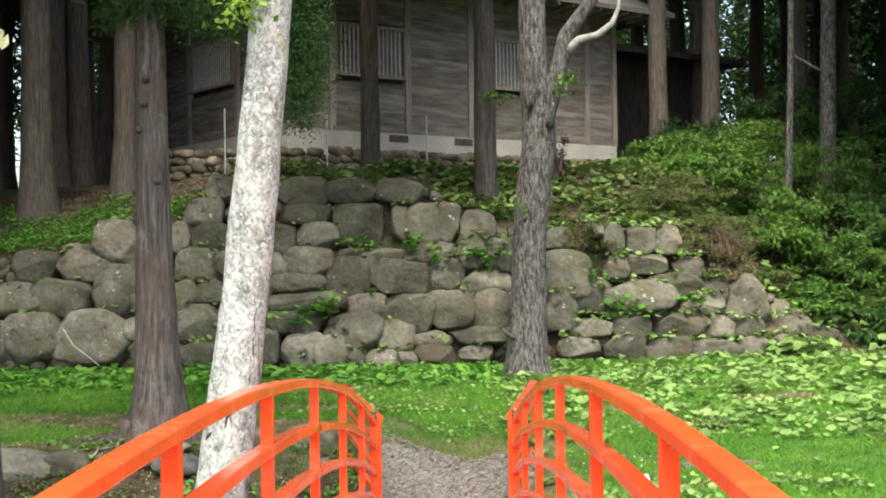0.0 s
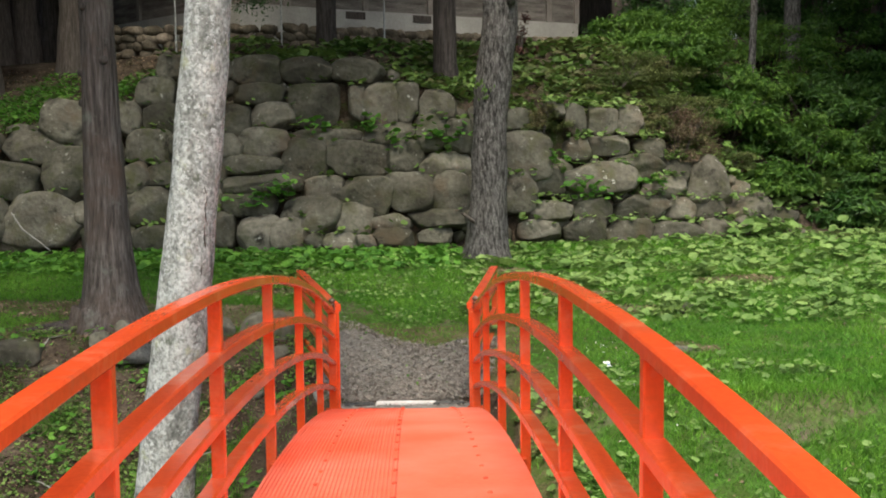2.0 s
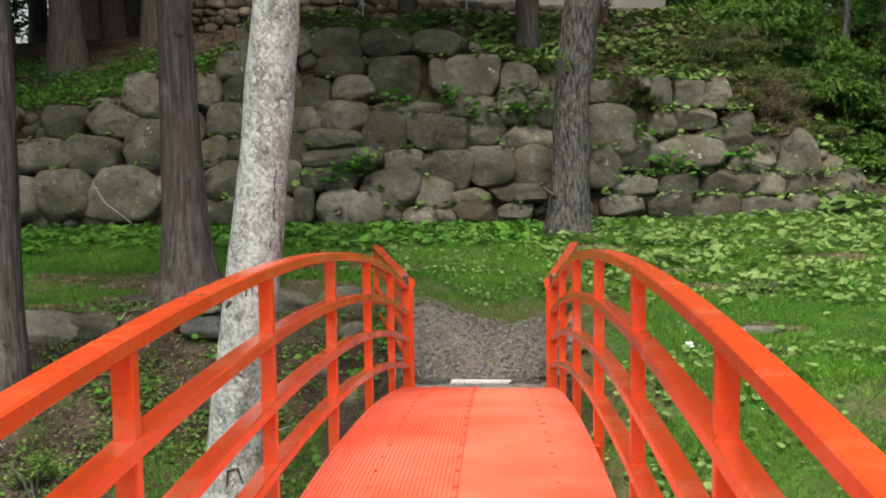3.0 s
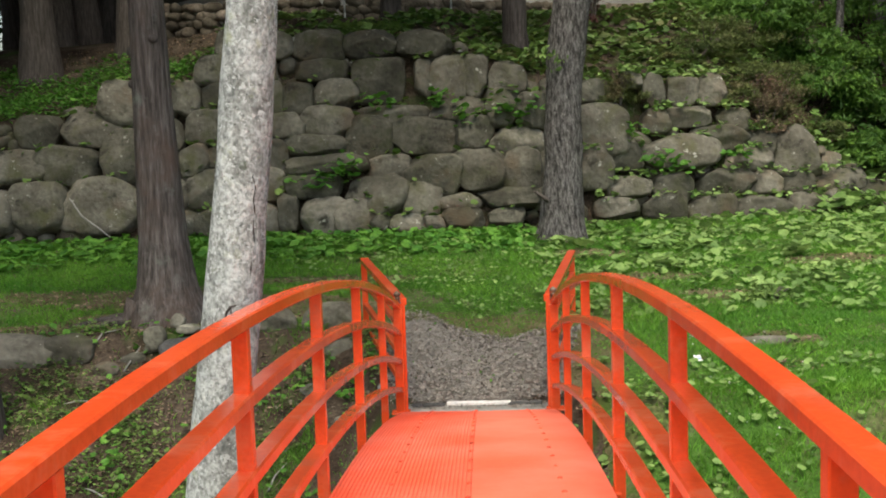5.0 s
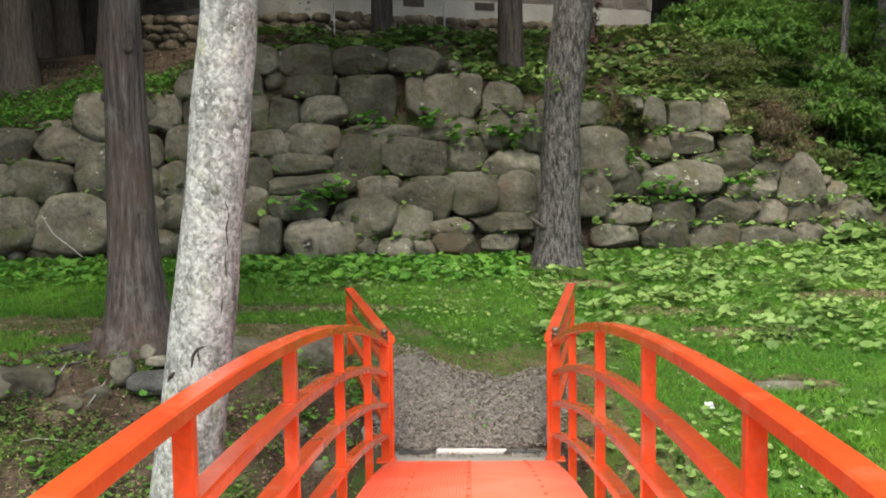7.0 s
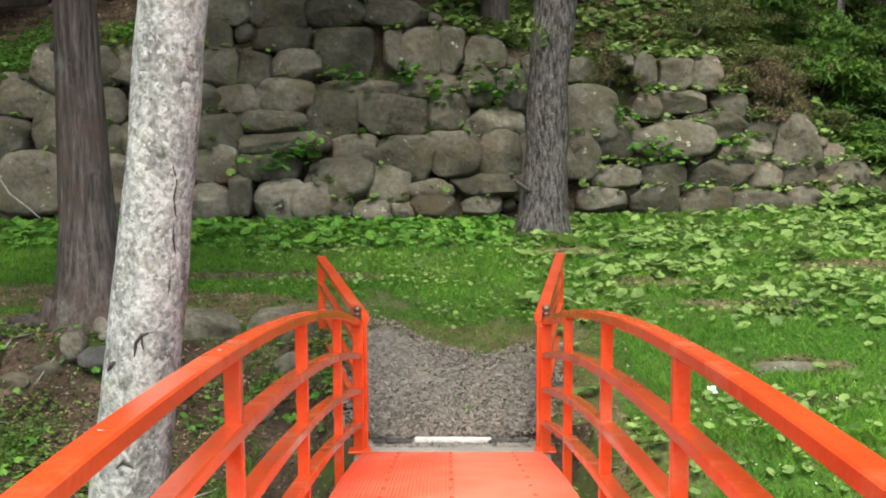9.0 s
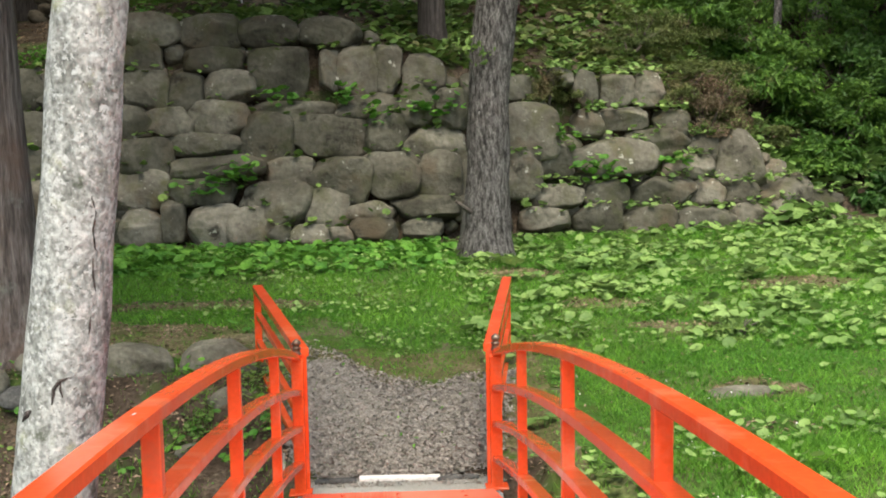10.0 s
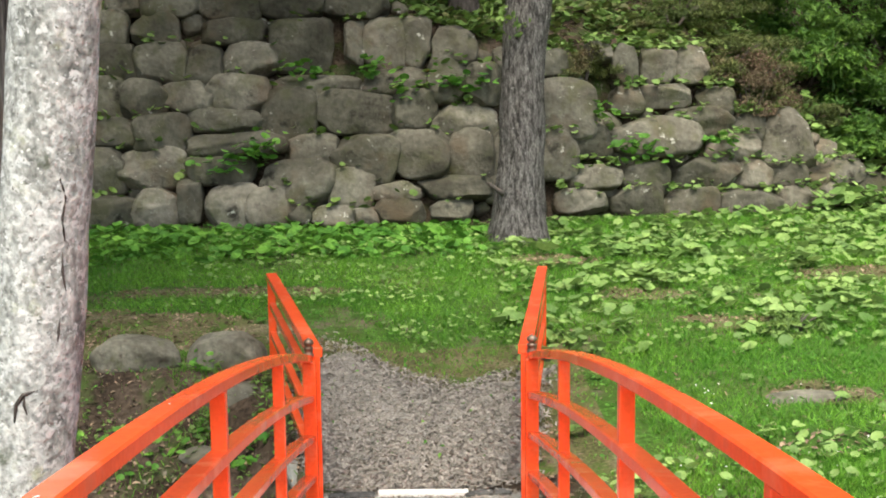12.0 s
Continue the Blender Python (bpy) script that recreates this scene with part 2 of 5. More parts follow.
BLUEPRINT = material("blue_wrapper_print", [(0.3, (0.1, 0.2, 0.45)), (0.7, (0.12, 0.24, 0.5))], 6, rough=0.4, bump=0)
SLATE = material("dark_flat_stone", [(0.3, (0.04, 0.04, 0.039)), (0.7, (0.095, 0.095, 0.09))], 5, rough=0.85, bump=0.4, hue=0.2)


# ---- mesh helpers ----
def mesh_object(name, verts, faces, mat, parent=None, smooth=False, label=""):
    me = bpy.data.meshes.new(name)
    me.from_pydata(verts, [], faces)
    me.materials.append(mat)
    if smooth:
        me.polygons.foreach_set("use_smooth", [True] * len(me.polygons))
    me.update()
    ob = new(name, me)
    if parent is not None:
        ob.parent = parent
    return tagged(ob, label)


def part(name, bm, mat, parent, label="", smooth=False):
    me = bpy.data.meshes.new(name)
    bm.to_mesh(me)
    bm.free()
    me.materials.append(mat)
    if smooth:
        me.polygons.foreach_set("use_smooth", [True] * len(me.polygons))
    ob = new(name, me)
    ob.parent = parent
    return tagged(ob, label)


def thing(name, label, category, x=0, y=0, z=0, rz=0, group="", kind=""):
    ob = new(name)
    ob.empty_display_size = 0.2
    ob.matrix_basis = pose(x, y, z, 0, 0, rz)
    return tagged(ob, label, category, group, kind)


def box(sx, sy, sz, m=None, bevel=0.0):
    bm = bmesh.new()
    bmesh.ops.create_cube(bm, size=1)
    bmesh.ops.scale(bm, vec=(sx, sy, sz), verts=bm.verts)
    if bevel:
        bmesh.ops.bevel(bm, geom=bm.edges[:], offset=bevel, segments=1, affect="EDGES")
    if m is not None:
        bmesh.ops.transform(bm, matrix=m, verts=bm.verts)
    return bm


def beam(a, b, w, h, bevel=0.004, roll=0.0):
    """A bar of section w x h from a to b, upright in its section."""
    a, b = Vector(a), Vector(b)
    d = b - a
    q = d.to_track_quat("Y", "Z").to_matrix().to_4x4()
    return box(w, d.length, h, Matrix.Translation((a + b) / 2) @ q @ pose(0, 0, 0, 0, roll, 0), bevel)


def lathe(profile, sides=14):
    """Turned shape round z from (radius, height) pairs."""
    bm = bmesh.new()
    rings = [[bm.verts.new((r * math.cos(2 * math.pi * k / sides), r * math.sin(2 * math.pi * k / sides), z)) for k in range(sides)] for r, z in profile]
    for lo, hi in zip(rings, rings[1:]):
        for k in range(sides):
            bm.faces.new((lo[k], lo[(k + 1) % sides], hi[(k + 1) % sides], hi[k]))
    bm.faces.new(rings[-1])
    bm.faces.new(rings[0][::-1])
    return bm


def tube(points, sides=14, flute=0.0, lobes=5, rough_amount=0.04, seed=0, noise_scale=1.6):
    """Trunk or limb through (x, y, z, radius) rows, with uneven bark and root flare lobes at the foot."""
    rows = []
    for (a, b) in zip(points, points[1:]):
        n = max(2, int((Vector(b[:3]) - Vector(a[:3])).length / 0.14))
        for k in range(n):
            f = k / n
            rows.append([a[i] * (1 - f) + b[i] * f for i in range(4)])
    rows.append(list(points[-1]))
    verts, faces = [], []
    z0 = points[0][2]
    for j, (x, y, z, r) in enumerate(rows):
        nxt, prv = Vector(rows[min(j + 1, len(rows) - 1)][:3]), Vector(rows[max(j - 1, 0)][:3])
        q = Vector((0, 0, 1)).rotation_difference(nxt - prv)
        for k in range(sides):
            a = 2 * math.pi * k / sides
            p = Vector((x, y, z))
            nn = noise.noise(Vector((math.cos(a) * 2 + seed * 7.3, math.sin(a) * 2, z * noise_scale)))
            fl = flute * math.exp(-(z - z0) / 0.35) * (0.55 + 0.45 * math.cos(lobes * a + seed + 1.5 * math.sin(a)))
            rr = r * (1 + rough_amount * 2 * nn + fl)
            verts.append(p + q @ Vector((rr * math.cos(a), rr * math.sin(a), 0)))
    for j in range(len(rows) - 1):
        for k in range(sides):
            faces.append((j * sides + k, j * sides + (k + 1) % sides, (j + 1) * sides + (k + 1) % sides, (j + 1) * sides + k))
    faces.append(tuple(range((len(rows) - 1) * sides, len(rows) * sides)))
    faces.append(tuple(range(sides))[::-1])
    return verts, faces


def leaf_cloud(centres, normals, sizes, shape, rng):
    """Joined leaves: shape is a list of (u, v, w) corner offsets per leaf, as one fan-free polygon folded along its middle."""
    shape = np.array(shape, dtype=float)
    n, k = len(centres), len(shape)
    nrm = normals / np.linalg.norm(normals, axis=1, keepdims=True)
    ref = rng.normal(size=(n, 3))
    u = np.cross(nrm, ref)
    u /= np.linalg.norm(u, axis=1, keepdims=True) + 1e-9
    v = np.cross(nrm, u)
    pts = centres[:, None, :] + sizes[:, None, None] * (shape[None, :, 0:1] * u[:, None, :] + shape[None, :, 1:2] * v[:, None, :] + shape[None, :, 2:3] * nrm[:, None, :])
    return pts.reshape(-1, 3)


OVAL = [(-0.5, 0, 0.0), (-0.15, 0.28, 0.06), (0.5, 0, -0.12), (-0.15, -0.28, 0.06)]
SLIVER = [(-0.65, -0.13, 0), (-0.5, 0.18, 0.12), (0.65, 0.13, 0.05), (0.5, -0.2, 0.15)]
LANCE = [(-0.5, 0, 0.0), (-0.05, 0.2, 0.07), (0.62, 0, -0.16), (-0.05, -0.2, 0.07)]
SPRAY = [(-0.5, 0, 0.0), (0.0, 0.16, 0.05), (0.6, 0.02, -0.2), (0.05, -0.16, 0.05)]


def leaf_mesh(name, centres, normals, sizes, mat, rng, parent=None, shape=OVAL, label=""):
    pts = leaf_cloud(np.asarray(centres, float), np.asarray(normals, float), np.asarray(sizes, float), shape, rng)
    k = len(shape)
    faces = []
    for i in range(len(centres)):
        b = i * k
        faces += [(b, b + 1, b + 2), (b, b + 2, b + 3)]
    return tagged(mesh_object(name, pts.tolist(), faces, mat, parent, label=label), kind="stuff" if len(centres) > 1 else "")


# ---- the lie of the land ----
def foot_y(x):
    return 9.1 + max(0.0, x - 1) * 0.25


def wall_y(x, z):
    return foot_y(x) + (z - 0.7) * 0.4


def wall_top(x):
    return float(np.interp(x, [-14, -8, -6, -4.7, -4.1, -2.5, -0.6, 0.5, 1.4, 4.0, 4.7, 5.5, 6.3, 7.2, 9], [2.2, 2.4, 2.65, 2.85, 3.45, 3.62, 3.55, 3.1, 2.8, 2.75, 2.2, 1.7, 1.1, 0.78, 0.68]))


def meadow(x, y):
    z = 0.14 + 0.045 * max(y, 0.0) + 0.03 * noise.noise(Vector((x * 0.7, y * 0.7, 3)))
    if y < 5:
        z -= (0.2 - 0.03 * min(max(y, 0), 2)) * math.exp(-((x / 1.1) ** 4)) * (1 if y < 2 else (5 - y) / 3)
    edge = float(np.interp(x, [-1.3, -0.75, 0.75, 1.15], [2.35, 0.27, 0.27, -0.35]))
    if y < edge:
        d = edge - y
        drop = min(0.34 * d + 0.16 * min(1.0, d / 0.25), 1.9)
        if y < -12.5:
            drop = max(0.0, min(drop, (y + 18) * 0.34 + 0.0 if y > -18 else 0.0))
        z -= drop + 0.05 * noise.noise(Vector((x * 1.3, y * 1.3, 9)))
    return z


def ground_z(x, y):
    z = meadow(x, y)
    y0 = foot_y(x) + 0.3
    if y <= y0:
        return z
    top = max(wall_top(x), z)
    climb = z + (y - y0) * 2.5
    if climb < top:
        return climb
    y1 = y0 + (top - z) / 2.5
    s = float(np.interp(x, [-8, -4, -1.5, 1, 5, 8], [0.28, 0.30, 0.20, 0.35, 0.5, 0.55]))
    b = top + (y - y1) * s
    cap = float(np.interp(x, [-12, -5, 6, 10], [3.85, 4.12, 4.15, 5.0]))
    return min(b, cap) + 0.08 * noise.noise(Vector((x * 0.8, y * 0.8, 5)))


def ground_sheet():
    xs = sorted(set([-400, -250, -150, -90, -60, -40, -28, -20] + [round(-15 + 0.25 * k, 3) for k in range(121)] + [20, 28, 40, 60, 90, 150, 250, 400]))
    ys = sorted(set([-400, -250, -120, -60, -40, -28] + [-22 + 1.0 * k for k in range(14)] + [round(-8 + 0.22 * k, 3) for k in range(76)] + [round(8.8 + 0.1 * k, 3) for k in range(41)] + [13 + 0.4 * k for k in range(40)] + [30, 36, 45, 60, 90, 150, 250, 400]))
    verts = [(x, y, ground_z(x, y)) for y in ys for x in xs]
    nx = len(xs)
    faces = [(j * nx + i, j * nx + i + 1, (j + 1) * nx + i + 1, (j + 1) * nx + i) for j in range(len(ys) - 1) for i in range(nx - 1)]
    ob = mesh_object("ground", verts, faces, SOIL, smooth=True)
    ob.data.materials.append(BANKSOIL)
    ob.data.materials.append(MOSS)
    for p in ob.data.polygons:
        c = p.center
        wob = 0.5 * noise.noise(Vector((c.x * 0.9, c.y * 0.9, 17)))
        bank_low = (c.x < -0.7 and c.y < 2.7 + wob) or (c.x > 0.7 and c.y < -2.4 + wob) or (abs(c.x) < 1 and c.y < 0.3)
        if bank_low or c.y > foot_y(c.x) - 0.1:
            p.material_index = 1
        elif abs(c.x) < 1.2 and c.y < 3.3 + wob:
            p.material_index = 2
    return tagged(ob, "mossy brown soil under grass, rising to a bank", "ground", kind="structure")


land = ground_sheet()


# ---- the red footbridge ----
APEX, CREST, CURVE = -8.79, 1.932, 0.0142
FAR = 2 * APEX
HALF = 0.65


def arch(y):
    """Underside of the handrail."""
    return CREST - CURVE * (y - APEX) ** 2


DECK = 0.87


def arc_rail(x, w, top, h, y0=FAR + 0.02, y1=-0.02, n=220, bevel=0.006):
    """A curved bar along the bridge: top is the height of its upper face over the handrail's underside."""
    bm = bmesh.new()
    prof = [(-w / 2 + bevel, top), (w / 2 - bevel, top), (w / 2, top - bevel), (w / 2, top - h + bevel), (w / 2 - bevel, top - h), (-w / 2 + bevel, top - h), (-w / 2, top - h + bevel), (-w / 2, top - bevel)]
    rings = []
    for k in range(n + 1):
        y = y0 + (y1 - y0) * k / n
        rings.append([bm.verts.new((x + px, y, arch(y) + pz)) for px, pz in prof])
    for lo, hi in zip(rings, rings[1:]):
        for k in range(8):
            bm.faces.new((lo[k], hi[k], hi[(k + 1) % 8], lo[(k + 1) % 8]))
    bm.faces.new(rings[0])
    bm.faces.new(rings[-1][::-1])
    return bm


bridge = thing("footbridge", "arched vermilion-painted steel footbridge with ribbed deck and railings", "bridge", 0, 0, 0)
POSTS = [-1.513 - 1.655 * k for k in range(10)]
for side in (-1, 1):
    x = side * HALF
    part("handrail", arc_rail(x + side * 0.006, 0.068, 0.058, 0.045), RED, bridge)
    for off in (-0.177, -0.415, -0.653):
        part("rail", arc_rail(x, 0.068, off, 0.046), RED, bridge)
    part("stringer", arc_rail(side * 0.585, 0.05, -DECK - 0.012, 0.26), RED, bridge)
    for y in POSTS:
        z1, z0 = arch(y) + 0.018, arch(y) - DECK - 0.2
        post = part("post", box(0.05, 0.05, z1 - z0, pose(x, y, (z0 + z1) / 2), 0.004), RED, bridge)
        bm = box(0.075, 0.11, 0.012, pose(side * 0.615, y, arch(y) - DECK - 0.03), 0.003)
        bracket = part("bracket", bm, RED, post)
    for y, d in ((0.0, 1), (FAR, -1)):
        z1, z0 = arch(y) + 0.02, arch(y) - DECK - 0.05
        post = part("end_post", box(0.075, 0.075, z1 - z0, pose(x - side * 0.005, y, (z0 + z1) / 2), 0.005), RED, bridge)
        part("base_plate", box(0.15, 0.13, 0.014, pose(x - side * 0.005, y, z0 + 0.055), 0.003), RED, post)
        cap = lathe([(0.022, 0), (0.03, 0.004), (0.03, 0.018), (0.024, 0.024), (0.024, 0.055), (0.029, 0.06), (0.029, 0.068), (0.017, 0.074), (0.017, 0.082), (0.027, 0.094), (0.03, 0.108), (0.026, 0.122), (0.012, 0.134), (0.004, 0.142)])
        bmesh.ops.scale(cap, vec=(1, 1, 0.78), verts=cap.verts)
        bmesh.ops.translate(cap, vec=(x - side * 0.005, y - d * 0.015, arch(y) + 0.054), verts=cap.verts)
        part("finial", cap, BRONZE, post, "small turned bronze finial", True)


def deck_panel(x0, x1, ribbed, n=70):
    """Half of the walking plate; one half has fine lengthwise ribs."""
    bm = bmesh.new()
    cols = []
    if ribbed:
        pitch, x = 0.019, x0
        while x < x1 - 0.004:
            cols += [(x, 0.0), (x + pitch * 0.55, 0.0), (x + pitch * 0.7, 0.0075), (x + pitch * 0.87, 0.0075)]
            x += pitch
        cols.append((x1, 0.0))
        cols = [(c, h) for c, h in cols if c <= x1]
    else:
        cols = [(x0 + (x1 - x0) * k / 6, 0.0) for k in range(7)]
    rings = []
    y0, y1 = FAR + 0.12, -0.14
    for k in range(n + 1):
        y = y0 + (y1 - y0) * k / n
        z = arch(y) - DECK
        rings.append([bm.verts.new((x, y, z + h)) for x, h in cols])
    for lo, hi in zip(rings, rings[1:]):
        for k in range(len(cols) - 1):
            bm.faces.new((lo[k], lo[k + 1], hi[k + 1], hi[k]))
    geom = bmesh.ops.extrude_face_region(bm, geom=bm.faces[:])
    low = [v for v in geom["geom"] if isinstance(v, bmesh.types.BMVert)]
    bmesh.ops.translate(bm, vec=(0, 0, -0.009), verts=low)
    bmesh.ops.recalc_face_normals(bm, faces=bm.faces)
    return bm


part("deck_plate", deck_panel(-0.612, -0.0006, True), RED_DECK, bridge, "ribbed red deck plate")
part("deck_plate", deck_panel(0.0006, 0.612, False), RED_DECK, bridge, "smooth red deck plate with bolts")
bolt_mesh = None
for bx in (-0.36, -0.012, 0.40):
    for k in range(40):
        y = -0.4 - 0.31 * k + (0.1 if bx > 0.1 else 0)
        z = arch(y) - DECK
        if bolt_mesh is None:
            bm = lathe([(0.012, 0), (0.012, 0.005), (0.008, 0.009)], 6)
            ob = part("bolt", bm, BOLTRED, bridge, "dark red worn bolt head")
            bolt_mesh = ob.data
        else:
            ob = new("bolt", bolt_mesh)
            ob.parent = bridge
        ob.matrix_basis = pose(bx, y, z + (0.004 if bx < 0 else -0.001), 0.0)

# splayed fences where the bridge meets the path
for side, ex, ey in ((-1, -1.19, 2.88), (1, 1.02, 3.03)):
    wing = thing("wing_fence", "short vermilion steel fence splaying out from the bridge", "fence", 0, 0, 0, group="bridge wing fences")
    ax, ay = side * 0.612, 0.065
    zt = 0.93
    part("handrail", beam((ax, ay - 0.03, zt - 0.03), (ex, ey, zt - 0.03), 0.085, 0.058), RED, wing)
    for off in (0.235, 0.475, 0.715):
        part("rail", beam((ax, ay, zt - off - 0.03), (ex, ey, zt - off - 0.03), 0.05, 0.055), RED, wing)
    part("near_post", box(0.05, 0.05, 0.92, pose(ax, ay, zt - 0.055 - 0.46), 0.004), RED, wing)
    part("far_post", box(0.06, 0.06, 0.97, pose(ex, ey, zt - 0.055 - 0.485), 0.004), RED, wing)
    wall = thing("abutment_wall", "old grey concrete wing wall under the bridge fence", "wall", 0, 0, 0, kind="structure", group="abutment walls")
    part("concrete", beam((ax + side * 0.09, 0.34, -0.86), (ex + side * 0.05, ey + 0.1, -0.82), 0.16, 1.62, 0.02), CONCRETE, wall)
sill = tagged(part("abutment_sill", box(1.36, 0.42, 1.3, pose(0, 0.08, -0.695), 0.02), CONCRETE, None), "worn concrete sill at the end of the bridge", "sill", kind="structure")
tagged(part("white_batten", box(0.55, 0.055, 0.035, pose(0.005, 0.245, -0.03, 0, 0, -1.5), 0.006), WHITE, None), "white-painted wooden batten lying at the bridge end", "batten")
for sx, sy, w, d, rot in ((-0.38, 0.235, 0.19, 0.07, 4), (0.37, 0.24, 0.13, 0.06, 9), (0.49, 0.25, 0.11, 0.07, -5), (-0.52, 0.23, 0.1, 0.06, 0), (0.29, 0.22, 0.07, 0.05, 20)):
    bm = box(w, d, 0.035, pose(sx, sy, -0.036, 0, 0, rot), 0.012)
    tagged(part("flat_stone", bm, SLATE, None), "small flat dark stone wedged at the bridge end", "stone", group="sill stones")


# ---- boulders ----
def boulder_mesh(name, w, d, h, seed, sub=3, square=5.0, lump=0.07, cuts=5, taper=0.0):
    """A worn field stone: a rounded block with split faces, knocked-off corners and a slightly skewed outline."""
    rng = random.Random(seed)
    bm = bmesh.new()
    bmesh.ops.create_icosphere(bm, subdivisions=sub, radius=1)
    off = Vector((seed * 3.17, seed * 1.31, seed * 0.77))
    planes = []
    for k in range(cuts):
        a = rng.uniform(0, 6.283)
        planes.append((Vector((math.cos(a), rng.uniform(-0.55, 0.0), math.sin(a))).normalized(), rng.uniform(0.84, 1.1)))
    for k in range(3):
        v = Vector((rng.uniform(-0.5, 0.5), -1, rng.uniform(-0.35, 0.6))).normalized()
        planes.append((v, rng.uniform(0.62, 0.82)))
    skew, lean = rng.uniform(-0.09, 0.09), rng.uniform(-0.1, 0.1)
    for v in bm.verts:
        n = v.co.normalized()
        e = square * (0.62 if n.z > 0 else 1.1)
        r = (abs(n.x) ** e + abs(n.y) ** 3.2 + abs(n.z) ** e) ** (-1 / e)
        p = n * min(r, 1.32)
        for q, dist in planes:
            over = p.dot(q) - dist
            if over > 0:
                p -= q * over * 0.93
        ridge = 1 - abs(noise.noise(p * 1.9 + off * 1.7))
        p *= 1 + lump * noise.noise(p * 1.2 + off) + 0.06 * noise.noise(p * 2.7 + off) + 0.03 * (ridge - 0.75) + 0.022 * noise.noise(p * 7 + off) + 0.010 * noise.noise(p * 17 + off)
        p.x *= 1 - taper * (p.z + 1) / 2 + skew * p.z
        p.z *= 1 + lean * p.x
        v.co = Vector((p.x * w / 2, p.y * d / 2, p.z * h / 2))
    me = bpy.data.meshes.new(name)
    bm.to_mesh(me)
    bm.free()
    me.materials.append(STONE)
    me.polygons.foreach_set("use_smooth", [True] * len(me.polygons))
    return me


wall = thing("boulder_wall", "dry-laid retaining wall of rounded grey mossy boulders", "retaining wall", 0, 9.2, 0.6, kind="structure")
STONE_SEED = [10]
PLACED = []


def course(rows, square=5.0, lump=0.07, cuts=4, taper=0.0, turn=1.0, grow=1.12, proud=0.0):
    """One course of boulders: centre x, centre height, width, height."""
    for x, z, w, h in rows:
        STONE_SEED[0] += 1
        s = STONE_SEED[0]
        rng = random.Random(s)
        d = min(0.95, max(0.45, 0.8 * max(w, h)))
        ob = new("boulder", boulder_mesh("boulder", w * grow, d, h * (grow + 0.02), s, 4, square=square + rng.uniform(-1.6, 2.2), lump=lump, cuts=cuts, taper=taper))
        ob.parent = wall
        ob.matrix_parent_inverse = wall.matrix_basis.inverted()
        ob.matrix_basis = pose(x, wall_y(x, z) - proud + d * 0.28 + rng.uniform(-0.06, 0.06), z, turn * rng.uniform(-14, 0), turn * rng.uniform(-5, 5), turn * rng.uniform(-9, 9))
        PLACED.append((x, z, w, h))


course([(-3.98, 3.6, 0.47, 0.46), (-2.56, 3.53, 0.81, 0.49), (-1.68, 3.52, 0.83, 0.44), (-0.79, 3.5, 0.83, 0.41), (-3.34, 3.58, 0.74, 0.47)])
course([(-4.23, 3.21, 0.59, 0.51), (-3.54, 3.17, 0.59, 0.44), (-2.49, 3.12, 0.81, 0.37), (-0.4, 2.93, 0.54, 0.68), (0.0, 2.96, 0.41, 0.62), (0.55, 2.86, 0.56, 0.56)])
course([(-5.7, 2.69, 0.75, 0.7), (-5.11, 2.74, 0.63, 0.54), (-4.69, 2.74, 0.49, 0.54), (-4.08, 2.73, 0.63, 0.49), (-3.44, 2.71, 0.63, 0.52), (-2.87, 2.66, 0.51, 0.53), (-2.24, 2.75, 0.7, 0.42), (1.88, 2.66, 0.44, 0.34), (2.56, 2.8, 0.38, 0.25), (2.94, 2.59, 0.35, 0.63), (3.93, 2.61, 0.45, 0.5), (1.38, 2.66, 0.54, 0.44)])
course([(-7.09, 2.27, 0.7, 0.51), (-6.16, 2.26, 0.97, 0.51), (-4.27, 2.25, 0.75, 0.58), (-3.63, 2.22, 0.58, 0.5), (-3.08, 2.25, 0.63, 0.39), (-2.38, 2.31, 0.82, 0.51), (-0.28, 2.4, 0.92, 0.37), (0.43, 2.42, 0.5, 0.58), (0.93, 2.38, 0.44, 0.53), (2.95, 2.13, 0.46, 0.39), (3.45, 2.18, 0.79, 0.32), (4.27, 2.08, 0.5, 0.45)])
course([(-5.63, 1.83, 0.77, 0.81), (-5.03, 2.16, 0.58, 0.53), (-4.49, 1.76, 0.43, 0.46), (-4.01, 1.78, 0.53, 0.4), (-3.39, 1.78, 0.72, 0.48), (-2.55, 1.92, 0.98, 0.34), (-1.7, 1.94, 0.71, 0.75), (-0.82, 2.0, 1.04, 0.55), (-0.01, 2.06, 0.56, 0.5), (4.01, 1.78, 0.94, 0.42), (4.71, 1.75, 0.5, 0.4)])
course([(-7.44, 1.7, 1.05, 0.54), (-6.58, 1.72, 0.96, 0.59), (-5.04, 1.66, 0.67, 0.48), (-3.48, 1.31, 0.85, 0.57), (-1.38, 1.55, 0.62, 0.37), (-0.66, 1.39, 0.86, 0.6), (0.04, 1.47, 0.79, 0.59), (0.73, 1.44, 0.59, 0.65), (1.34, 1.47, 0.62, 0.62), (1.89, 1.41, 0.59, 0.62), (2.39, 1.58, 0.6, 0.44), (4.52, 1.44, 0.69, 0.35)])
